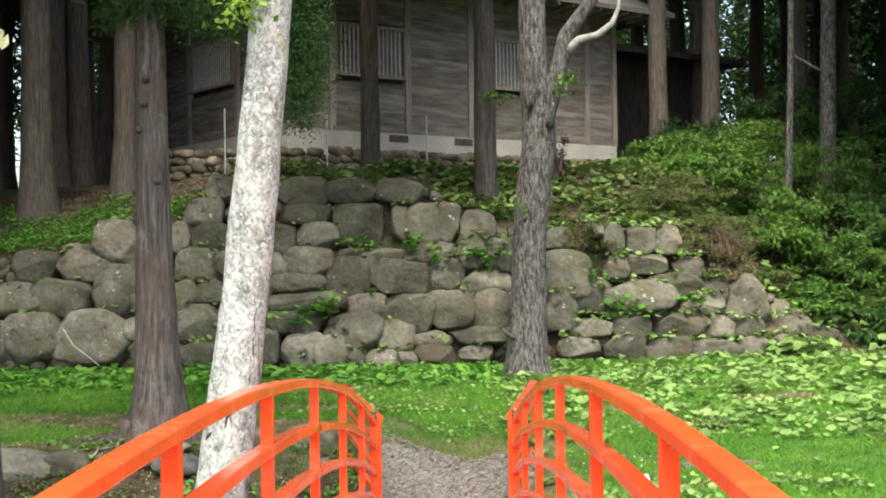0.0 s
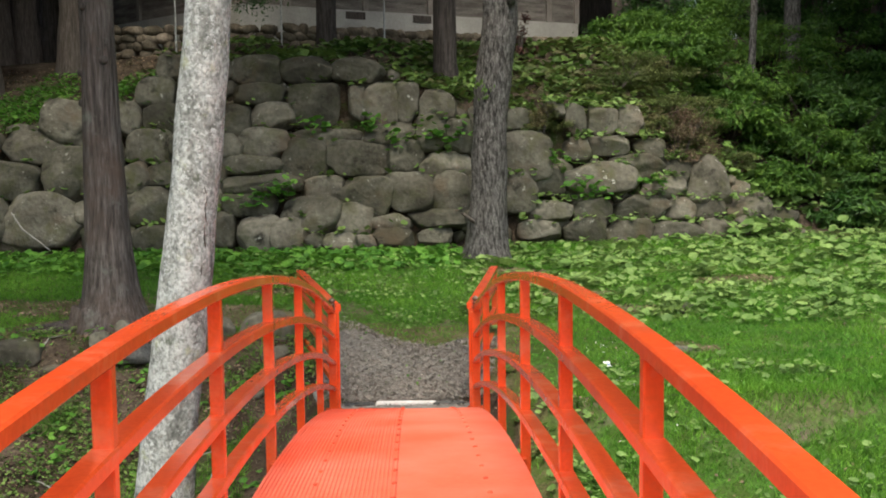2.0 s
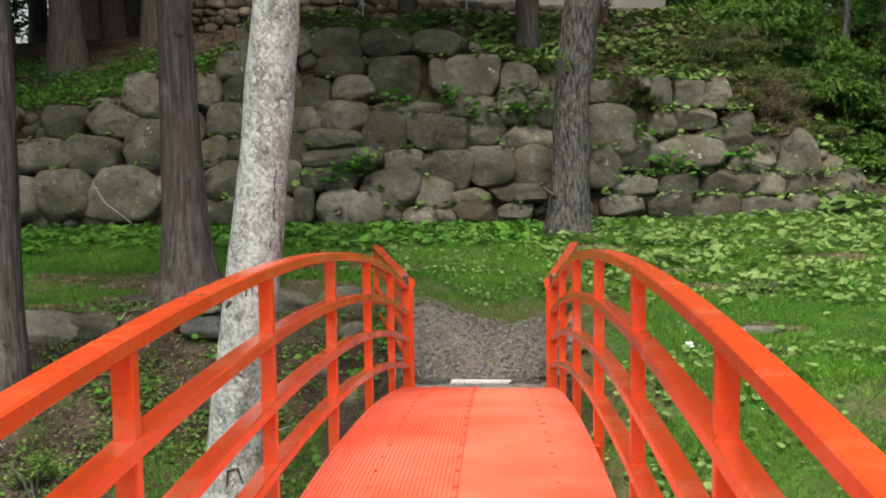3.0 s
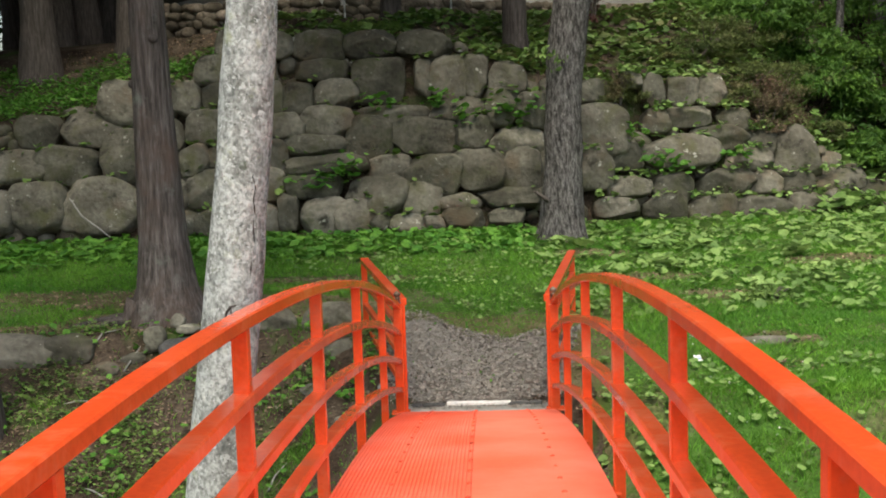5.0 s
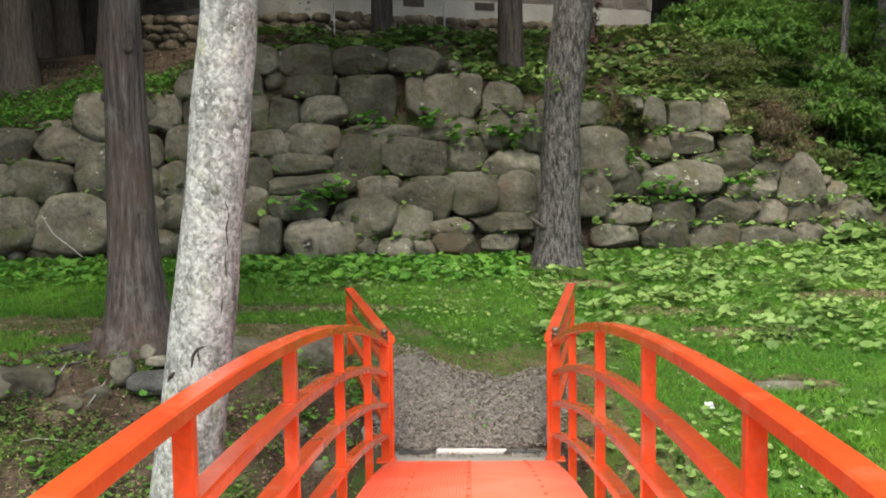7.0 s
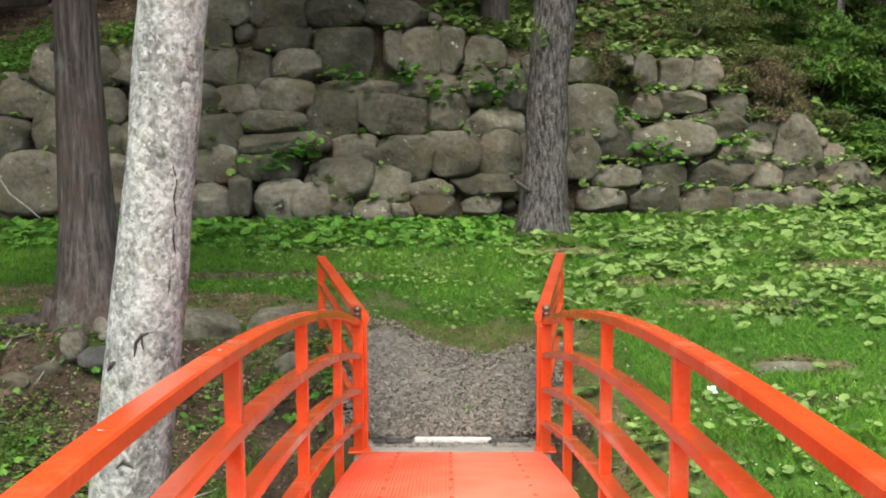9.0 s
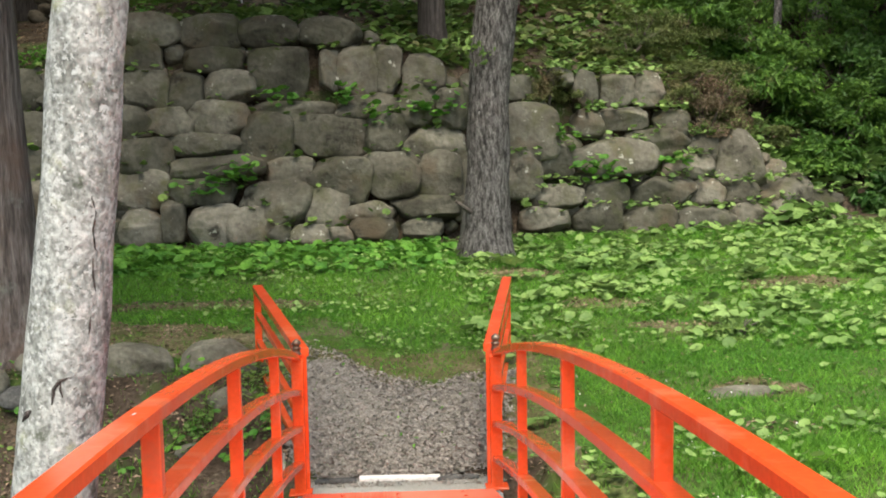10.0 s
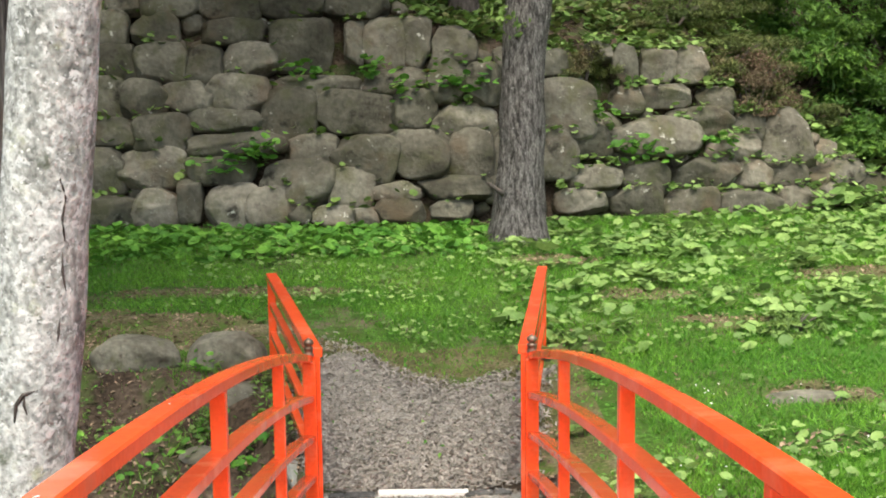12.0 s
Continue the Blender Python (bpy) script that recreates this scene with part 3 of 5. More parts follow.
course([(-7.02, 1.08, 0.85, 0.75), (-5.96, 1.07, 1.24, 0.85), (-5.02, 1.22, 0.8, 0.52), (-4.24, 1.29, 0.76, 0.59), (-2.65, 1.29, 0.9, 0.38), (-1.56, 1.08, 0.99, 0.61), (-0.87, 1.01, 0.57, 0.53), (-0.28, 0.98, 0.59, 0.24), (0.52, 1.01, 0.9, 0.31), (1.22, 0.98, 0.52, 0.38), (2.42, 1.11, 0.67, 0.34), (3.17, 1.09, 0.6, 0.39), (4.05, 1.1, 0.93, 0.41), (4.75, 1.08, 0.49, 0.37), (5.26, 1.04, 0.59, 0.33), (6.05, 1.04, 0.82, 0.4), (6.65, 0.87, 0.55, 0.32)])
course([(-7.75, 1.02, 0.61, 0.71), (-4.89, 0.8, 0.84, 0.42), (-4.07, 0.75, 0.77, 0.42), (-3.43, 0.82, 0.61, 0.49), (-2.38, 0.82, 0.75, 0.56), (-1.93, 0.81, 0.61, 0.52), (-1.1, 0.68, 0.56, 0.26), (-1.5, 0.7, 0.33, 0.24), (-0.24, 0.74, 0.61, 0.3), (-0.68, 0.67, 0.37, 0.22), (0.46, 0.74, 0.52, 0.27), (2.21, 0.79, 0.67, 0.33), (3.01, 0.74, 0.67, 0.42), (3.79, 0.67, 0.77, 0.48), (4.61, 0.6, 1.01, 0.49), (5.39, 0.65, 0.59, 0.44), (5.99, 0.7, 0.55, 0.4), (6.74, 0.52, 0.6, 0.27)])
course([(-1.55, 2.92, 0.9, 0.76), (3.44, 2.59, 0.53, 0.5), (-0.83, 2.95, 0.28, 0.62)], square=9.0, lump=0.05, cuts=1, turn=0.3, grow=0.98)
course([(-1.32, 2.38, 1.16, 0.29), (0.62, 1.85, 0.93, 0.53), (-2.38, 1.62, 1.33, 0.31), (-2.98, 0.9, 0.32, 0.56)], square=7.0, lump=0.06, cuts=2, turn=0.5, grow=1.04)
course([(5.3, 1.54, 0.95, 0.8)], square=4.0, cuts=5, taper=0.62)
course([(1.95, 2.05, 0.95, 0.74), (3.35, 1.62, 1.3, 0.5)], square=4.2, cuts=2, turn=0.5, proud=0.14)
left_run = random.Random(3)
for cz in (0.95, 1.4, 1.85, 2.3):
    cx = -8.1 + left_run.uniform(-0.2, 0.2)
    while cx > -13:
        cw = left_run.uniform(0.6, 1.1)
        course([(cx - cw / 2, cz + left_run.uniform(-0.05, 0.05), cw, left_run.uniform(0.45, 0.6))])
        cx -= cw


fill_meshes = [boulder_mesh("boulder", 1, 1, 1, 500 + k, sub=2) for k in range(6)]
rfill = random.Random(91)
for k in range(260):
    x = rfill.uniform(-8, 6.6)
    z = rfill.uniform(0.55, wall_top(x) + 0.05)
    w = rfill.uniform(0.22, 0.42)
    if abs(x + 1.05) < 0.3 and 2.5 < z < 3.35:
        continue  # the open slot beside the squared block
    ob = new("boulder", fill_meshes[rfill.randrange(6)])
    ob.parent = wall
    ob.matrix_parent_inverse = wall.matrix_basis.inverted()
    ob.matrix_basis = pose(x, wall_y(x, z) + 0.29 + rfill.uniform(0, 0.08), z, rfill.uniform(-20, 20), rfill.uniform(-30, 30), rfill.uniform(-30, 30)) @ Matrix.Diagonal((w, 0.35, w * rfill.uniform(0.6, 1.0), 1))


# stones along the edge of the lower bank
def ground_boulder(x, y, z, w, d, h, label, square=3.4, rz=0.0, mat=EDGESTONE):
    STONE_SEED[0] += 1
    me = boulder_mesh("boulder", w * 1.04, d, h * 1.06, STONE_SEED[0], square=square, lump=0.1, cuts=6, sub=4 if w > 0.4 else 3)
    if mat is not None:
        me.materials[0] = mat
    ob = new("boulder", me)
    ob.matrix_basis = pose(x, y, z, 0, 0, rz)
    return tagged(ob, label, "boulder", "bank edge boulders")


ground_boulder(-2.24, 2.55, 0.28, 0.64, 0.45, 0.42, "rounded grey boulder on the lower bank edge", rz=6)
ground_boulder(-1.53, 2.55, 0.28, 0.62, 0.45, 0.44, "rounded grey boulder beside the bridge wing wall", rz=-8)
ground_boulder(-2.0, 2.4, 0.02, 0.6, 0.4, 0.24, "half-buried grey boulder under the edge stones", mat=STONE)
ground_boulder(-1.3, 2.25, 0.0, 0.5, 0.4, 0.36, "half-buried grey boulder under the edge stones", mat=STONE)
ground_boulder(-2.98, 2.15, 0.14, 0.48, 0.34, 0.2, "flat dark slab on the lower bank", 8.0, 5, SLATE)
ground_boulder(-3.29, 2.2, 0.24, 0.22, 0.18, 0.24, "small tan stone standing on the bank edge", 5.5)
ground_boulder(-3.1, 2.42, 0.38, 0.15, 0.15, 0.15, "small pale stone by the cedar roots")
ground_boulder(-2.97, 2.35, 0.31, 0.26, 0.2, 0.09, "thin pale stone by the cedar roots")
ground_boulder(-5.0, 2.25, 0.14, 1.35, 0.6, 0.34, "broad mossy boulder sunk in the bank", mat=STONE)
ground_boulder(-4.2, 2.25, 0.14, 0.55, 0.45, 0.3, "mossy boulder sunk in the bank", mat=STONE)
ground_boulder(-3.3, 2.28, 0.13, 0.26, 0.2, 0.14, "small tan stone on the bank slope")
ground_boulder(-3.5, 2.2, 0.02, 0.3, 0.25, 0.16, "small stone on the bank slope", mat=STONE)
ground_boulder(-3.75, 2.0, -0.02, 0.25, 0.2, 0.14, "small stone on the bank slope", mat=STONE)
ground_boulder(-1.6, 1.6, -0.2, 0.28, 0.22, 0.13, "small stone on the bank slope", mat=STONE)
ground_boulder(-1.25, 1.1, -0.38, 0.2, 0.16, 0.1, "small stone on the bank slope", mat=STONE)


ground_boulder(2.72, 1.4, ground_z(2.72, 1.4) - 0.015, 0.6, 0.32, 0.12, "flat weathered stone sunk in the meadow turf", rz=8)


# ---- trees near the bridge ----
def limb_part(name, pts, mat, parent, **kw):
    v, f = tube(pts, **kw)
    return mesh_object(name, v, f, mat, parent, smooth=True)


def tree(name, label, rows, mat, limbs=(), **kw):
    x, y, z = rows[0][:3]
    t = thing(name, label, "tree", 0, 0, 0)
    limb_part("trunk", rows, mat, t, **kw)
    for row in limbs:
        limb_part("limb", row, mat, t, sides=10, rough_amount=0.05, seed=len(row))
    return t


birch = tree("birch_tree", "white-barked birch leaning beside the bridge", [(-1.85, -2.06, -1.35, 0.29), (-1.81, -2.06, -0.5, 0.222), (-1.71, -2.06, 0.4, 0.2), (-1.54, -2.06, 1.6, 0.185), (-1.395, -2.06, 2.85, 0.172), (-1.255, -2.06, 4.28, 0.15), (-1.1, -2.0, 6.5, 0.13), (-0.9, -1.9, 9.5, 0.07)], BIRCH,
             [[(-1.2, -2.06, 4.3, 0.05), (-1.5, -2.15, 4.6, 0.035), (-1.9, -2.3, 4.65, 0.012)], [(-1.1, -2, 6.4, 0.05), (-0.2, -2.4, 7.4, 0.02)], [(-1.05, -2, 7.2, 0.05), (-2.2, -1.4, 8.4, 0.02)]], sides=26, flute=0.25, lobes=4, rough_amount=0.035, seed=2, noise_scale=3.0)


def bark_mark(name, rows, w):
    """A split or scar lying on the birch bark through (x, z) rows."""
    pts = []
    for x, z in rows:
        ax = float(np.interp(z, [-1.35, -0.5, 0.4, 1.6, 2.85], [-1.85, -1.81, -1.71, -1.54, -1.395]))
        r = float(np.interp(z, [-1.35, -0.5, 0.4, 1.6, 2.85], [0.29, 0.222, 0.2, 0.185, 0.172]))
        dx = max(-0.95 * r, min(0.95 * r, x - ax))
        pts.append((ax + dx, -2.06 - math.sqrt(r * r - dx * dx) * 0.99, z, w))
    pts[0], pts[-1] = (*pts[0][:3], w * 0.35), (*pts[-1][:3], w * 0.35)
    limb_part(name, pts, DARKCEDAR, birch, sides=6, rough_amount=0.15)


bark_mark("bark_split", [(-1.37, 2.17), (-1.385, 2.1), (-1.372, 2.03), (-1.388, 1.95), (-1.385, 1.86)], 0.006)
bark_mark("bark_split", [(-1.395, 1.82), (-1.40, 1.74), (-1.395, 1.66)], 0.006)
bark_mark("bark_split", [(-1.42, 1.56), (-1.43, 1.5), (-1.435, 1.45)], 0.007)
bark_mark("branch_scar", [(-1.605, 1.15), (-1.595, 1.22), (-1.565, 1.262), (-1.51, 1.275)], 0.009)
bark_mark("branch_scar", [(-1.56, 1.26), (-1.565, 1.22), (-1.555, 1.18)], 0.006)
bark_mark("branch_scar", [(-1.76, 1.06), (-1.73, 1.1), (-1.71, 1.12)], 0.018)
bark_mark("branch_scar", [(-1.72, 0.57), (-1.68, 0.61), (-1.63, 0.57)], 0.014)
bark_mark("branch_scar", [(-1.78, -0.22), (-1.77, -0.1), (-1.70, -0.08), (-1.67, -0.2)], 0.012)
cedar = tree("cedar_tree", "cedar with red-brown fluted bark and flaring roots", [(-3.36, 3.07, 0.0, 0.5), (-3.36, 3.07, 0.3, 0.41), (-3.36, 3.07, 0.65, 0.325), (-3.37, 3.07, 1.2, 0.265), (-3.40, 3.07, 2.6, 0.2), (-3.42, 3.07, 5.5, 0.165), (-3.42, 3.07, 12, 0.1)], CEDAR, sides=30, flute=0.38, lobes=5, rough_amount=0.05, seed=5, noise_scale=0.8)
for k, (az, z) in enumerate(((200, 3.18), (200, 2.84), (262, 4.48), (254, 4.2), (235, 3.9), (300, 3.3))):
    a = radians(az)
    kx, ky = -3.41 + 0.18 * math.cos(a), 3.07 + 0.18 * math.sin(a)
    bm = lathe([(0.055, -0.03), (0.052, 0.02), (0.035, 0.045), (0.012, 0.05)], 10)
    bmesh.ops.transform(bm, matrix=Matrix.Translation((kx, ky, z)) @ Vector((math.cos(a), math.sin(a), 0.2)).to_track_quat("Z", "Y").to_matrix().to_4x4(), verts=bm.verts)
    part("knot", bm, DARKCEDAR, cedar, "dark branch knot", True)
rng_root = random.Random(4)
for az in (150, 185, 215, 250, 290, 335):
    a = radians(az)
    l = rng_root.uniform(0.08, 0.24)
    pts = [(-3.44 + 0.26 * math.cos(a), 3.07 + 0.26 * math.sin(a), 0.5, 0.12), (-3.44 + (0.3 + l * 0.4) * math.cos(a), 3.07 + (0.3 + l * 0.4) * math.sin(a), 0.34, 0.085)]
    px, py = -3.44 + (0.3 + l) * math.cos(a), 3.07 + (0.3 + l) * math.sin(a)
    pts.append((px, py, ground_z(px, py) - 0.02, 0.03))
    limb_part("root", pts, CEDAR, cedar, sides=10, seed=az)
for az, l in ((188, 0.75), (205, 0.6), (170, 0.5)):
    a = radians(az)
    pts = []
    for k in range(5):
        d = 0.34 + l * k / 4
        px, py = -3.38 + d * math.cos(a + 0.12 * math.sin(2.1 * k)), 3.07 + d * math.sin(a + 0.12 * math.sin(2.1 * k))
        pts.append((px, py, ground_z(px, py) + 0.05 - 0.014 * k, 0.06 - 0.011 * k))
    limb_part("root", pts, DARKCEDAR, cedar, sides=8, seed=az)
oak = tree("oak_tree", "grey furrowed tree forking low in front of the boulder wall", [(1.25, 8.0, 0.3, 0.40), (1.25, 8.0, 0.75, 0.325), (1.27, 8.0, 1.4, 0.285), (1.32, 8.0, 2.9, 0.265), (1.46, 8.0, 4.05, 0.27), (1.46, 8.0, 4.65, 0.26), (1.4, 8.0, 5.25, 0.23), (1.38, 8.0, 6.6, 0.21), (1.3, 8.0, 10, 0.12)], GREYBARK,
           # First limb is added to carry the unseen foliage that shades the wall.
           [[(1.36, 8.0, 7.2, 0.1), (-0.2, 8.3, 8.4, 0.06), (-2.6, 8.7, 9.2, 0.02)], [(1.55, 7.97, 4.4, 0.15), (1.74, 7.95, 5.15, 0.14), (1.92, 7.95, 5.8, 0.125), (2.32, 7.9, 6.36, 0.10), (2.8, 7.8, 7.8, 0.06)]], sides=26, flute=0.22, lobes=6, rough_amount=0.05, seed=8, noise_scale=2.2)
limb_part("bare_limb", [(1.93, 7.9, 5.56, 0.075), (2.1, 7.86, 5.72, 0.06), (2.4, 7.84, 5.79, 0.052), (2.62, 7.82, 5.96, 0.045), (2.72, 7.82, 6.2, 0.03), (2.74, 7.8, 6.8, 0.02)], PALEWOOD, oak, sides=10)
limb_part("snag", [(1.62, 7.78, 4.36, 0.07), (1.66, 7.66, 4.58, 0.05), (1.66, 7.6, 4.72, 0.02)], GREYBARK, oak, sides=8)
limb_part("snag", [(1.3, 7.74, 4.65, 0.06), (1.42, 7.66, 5.05, 0.045), (1.4, 7.66, 5.5, 0.03)], GREYBARK, oak, sides=8)
limb_part("stub", [(1.05, 7.8, 1.07, 0.035), (0.92, 7.72, 1.17, 0.028), (0.84, 7.68, 1.23, 0.02)], DARKBARK, oak, sides=8)
edge_tree = tree("cedar_tree", "grey-brown cedar on the lower bank", [(-4.75, 1.0, -0.65, 0.33), (-4.75, 1.0, 0.0, 0.285), (-4.75, 1.0, 0.6, 0.262), (-4.72, 1.0, 2.5, 0.255), (-4.68, 1.0, 6, 0.235), (-4.66, 1.0, 13, 0.12)], CEDAR, sides=26, flute=0.12, lobes=5, rough_amount=0.04, seed=9, noise_scale=0.9)
limb_part("twig", [(-4.65, 0.85, 4.75, 0.012), (-4.48, 0.8, 4.7, 0.008), (-4.34, 0.8, 4.62, 0.004)], PALEWOOD, edge_tree, sides=6)
rt = np.random.default_rng(3)
leaf_mesh("pale_leaves", [(-4.3, 0.78, 4.57), (-4.34, 0.76, 4.63), (-4.38, 0.78, 4.6), (-4.36, 0.75, 4.54)], [(0.2, -1, 0.3), (0.5, -1, 0.1), (-0.2, -1, 0.4), (0.1, -1, -0.2)], [0.19, 0.17, 0.17, 0.15], PALELEAF, rt, edge_tree, label="pale young leaves on a twig")
slope_a = tree("cedar_tree", "slim cedar growing on the bank above the boulders", [(0.78, 11.5, 2.6, 0.34), (0.76, 11.5, 3.1, 0.27), (0.73, 11.5, 3.7, 0.215), (0.72, 11.5, 7.4, 0.185), (0.72, 11.5, 14, 0.09)], DARKCEDAR, sides=20, flute=0.3, seed=12, noise_scale=0.9)
slope_b = tree("cedar_tree", "slim cedar standing before the hall", [(-1.57, 14.0, 3.8, 0.25), (-1.57, 14.0, 4.3, 0.2), (-1.56, 14.0, 8, 0.165), (-1.56, 14.0, 15, 0.08)], DARKCEDAR, sides=18, flute=0.25, seed=13, noise_scale=0.9)
pale_tree = tree("young_tree", "slim pale lichen-spotted tree among the shrubs", [(7.27, 15, 2.5, 0.09), (7.27, 15, 3.4, 0.08), (7.33, 15, 5.5, 0.07), (7.39, 15, 8.2, 0.06), (7.5, 15, 12, 0.03)], GREYBARK,
                 [[(7.33, 15, 6.6, 0.03), (7.9, 14.8, 6.2, 0.018), (8.2, 14.7, 6.1, 0.01)]], sides=12, seed=14)
post_tree = tree("cedar_tree", "straight grey cedar behind the shrubs", [(8.72, 17, 3.6, 0.22), (8.74, 17, 5, 0.18), (8.8, 17, 8.6, 0.165), (8.85, 17, 15, 0.08)], GREYBARK, sides=16, seed=15, noise_scale=0.9)


# ---- crowns ----
def crown(rng, centre, radii, clumps, per, size, spread=0.35, flat=0.5):
    c, nrm, sz = [], [], []
    for k in range(clumps):
        while True:
            p = rng.uniform(-1, 1, 3)
            r = np.linalg.norm(p)
            if 0.35 < r < 1:
                break
        q = np.array(centre) + p * np.array(radii)
        pts = q + rng.normal(size=(per, 3)) * spread * np.array([1, 1, flat])
        c.append(pts)
        nrm.append(rng.normal(size=(per, 3)) * 0.7 + np.array([0, 0, 1.0]))
        sz.append(rng.uniform(0.6, 1.3, per) * size)
    return np.concatenate(c), np.concatenate(nrm), np.concatenate(sz)


R = np.random.default_rng(7)
for owner, cen, rad, clumps, per, size, mat in (
        # Birch crown is thickened above the view to darken the lawn.
        (birch, (-1.5, -1.7, 8.7), (2.6, 2.5, 2.1), 180, 30, 0.14, BIRCHLEAF), (oak, (1.3, 8.4, 9.8), (2.4, 2.4, 2.2), 40, 30, 0.17, SHRUB),
        (cedar, (-3.42, 3.07, 9.0), (1.9, 1.9, 3.6), 150, 26, 0.25, NEEDLE), (edge_tree, (-4.75, 1.0, 9.5), (1.9, 1.9, 3.6), 150, 26, 0.25, NEEDLE),
        (slope_a, (0.72, 11.5, 11.5), (1.7, 1.7, 3.2), 130, 26, 0.25, NEEDLE), (slope_b, (-1.56, 14, 12), (1.7, 1.7, 3.2), 130, 26, 0.25, NEEDLE),
        # Offset pale_tree, slope_a and oak masses are unseen, added to shade the bank.
        (pale_tree, (10.2, 13.0, 10.4), (3.2, 3.4, 1.8), 270, 34, 0.2, SHRUB), (slope_a, (-0.9, 11.0, 8.9), (2.6, 2.2, 0.9), 240, 34, 0.26, NEEDLE), (oak, (-2.3, 8.6, 9.1), (3.2, 2.4, 1.0), 260, 34, 0.2, SHRUB), (post_tree, (8.8, 17, 12.5), (1.8, 1.8, 3.4), 130, 26, 0.25, NEEDLE)):
    leaf_mesh("crown", *crown(R, cen, rad, clumps, per, size), mat, R, owner, SPRAY if mat is NEEDLE else OVAL)


def sprays(rng, path, per, width, size, droop=0.3):
    """Foliage strung along a branch."""
    c, nrm, sz = [], [], []
    for a, b in zip(path, path[1:]):
        a, b = np.array(a), np.array(b)
        n = max(1, int(np.linalg.norm(b - a) / 0.1))
        for k in range(n):
            p = a + (b - a) * k / n
            q = p + rng.normal(size=(per, 3)) * np.array([width, width, width * 0.8])
            q[:, 2] -= np.abs(q[:, 0] - p[0]) * droop
            c.append(q)
            nrm.append(rng.normal(size=(per, 3)) + np.array([0, -0.2, 0.5]))
            sz.append(rng.uniform(0.6, 1.3, per) * size)
    return np.concatenate(c), np.concatenate(nrm), np.concatenate(sz)


leaf_mesh("hanging_leaves", *sprays(R, [(-1.3, -2.25, 4.5), (-1.45, -2.35, 4.3), (-1.5, -2.4, 4.05)], 34, 0.085, 0.075), BIRCHLEAF, R, birch)
leaf_mesh("hanging_leaves", *sprays(R, [(-1.4, -2.3, 4.6), (-1.75, -2.3, 4.5)], 20, 0.1, 0.08), BIRCHLEAF, R, birch)
for path in ([(-3.4, 3.0, 5.6), (-2.9, 2.8, 5.3), (-2.4, 2.7, 5.05)], [(-3.4, 3.1, 6.0), (-2.6, 3.2, 5.5), (-2.1, 3.3, 5.2), (-1.75, 3.3, 4.9)], [(-2.0, 3.3, 5.6), (-1.8, 3.3, 5.0), (-1.72, 3.3, 4.4), (-1.75, 3.3, 4.0)], [(-1.6, 3.35, 5.4), (-1.62, 3.35, 4.8), (-1.66, 3.35, 4.3)], [(-3.5, 3.0, 5.4), (-3.9, 2.8, 5.2)], [(-2.0, 3.3, 5.7), (-1.5, 3.3, 5.6)]):
    limb_part("branch", [(*p, 0.022 - 0.004 * k) for k, p in enumerate(path)], DARKBARK, cedar, sides=6)
    leaf_mesh("needle_spray", *sprays(R, path, 420, 0.14, 0.055), LIGHTNEEDLE, R, cedar, SPRAY)
# sprouting twigs on the forked trunk
leaf_mesh("twig_leaves", *sprays(R, [(1.75, 7.8, 4.9), (1.95, 7.7, 5.15), (2.1, 7.7, 5.0)], 14, 0.09, 0.09), SHRUB, R, oak)
leaf_mesh("twig_leaves", *sprays(R, [(1.25, 7.7, 3.1), (0.9, 7.6, 3.25), (0.75, 7.6, 3.2)], 14, 0.08, 0.09), IVY, R, oak)
leaf_mesh("twig_leaves", *sprays(R, [(0.75, 11.2, 5.3), (1.05, 11.1, 5.25), (1.3, 11.1, 5.3)], 14, 0.09, 0.1), SHRUB, R, slope_a)


# ---- the hall above the bank ----
hall = thing("wooden_hall", "old hall of weathered grey-brown boards with barred windows", "building", -3.4, 14.9, 0, rz=36.87)
WALL0, WALL1 = 5.14, 8.25


def hbox(name, u0, u1, v0, v1, z0, z1, mat, parent=None, bevel=0.0, label=""):
    return part(name, box(u1 - u0, v1 - v0, z1 - z0, pose((u0 + u1) / 2, (v0 + v1) / 2, (z0 + z1) / 2), bevel), mat, parent or hall, label)


# Solid core; its near-black colour stands in for the unlit inside.
hbox("wall", 0.06, 9.6, 0.06, 9.0, WALL0 - 0.02, WALL1 + 0.3, INSIDE, label="wall core behind the boards, blackened to look unlit")
hbox("foundation", -0.03, 9.7, -0.05, 9.1, 3.8, WALL0 - 0.004, PLASTER, label="pale concrete foundation")
UPRIGHTS = (0.0, 1.12, 3.13, 4.94, 6.75, 8.68, 9.64)
for u in UPRIGHTS:
    hbox("upright", u - 0.075, u + 0.075, -0.07, 0.07, WALL0, WALL1, BEAM)
for v in (2.2, 4.75, 7.2, 9.0):
    hbox("upright", -0.07, 0.07, v - 0.075, v + 0.075, WALL0, WALL1, BEAM)
hbox("head_beam", -0.1, 9.75, -0.085, 0.06, WALL1, WALL1 + 0.2, BEAM)
hbox("head_beam", -0.085, 0.06, 0.07, 9.1, WALL1, WALL1 + 0.2, BEAM)
WINDOWS = ((1.25, 3.02, 6.42, 7.46), (5.5, 6.65, 6.4, 7.5))
board_h = 0.222
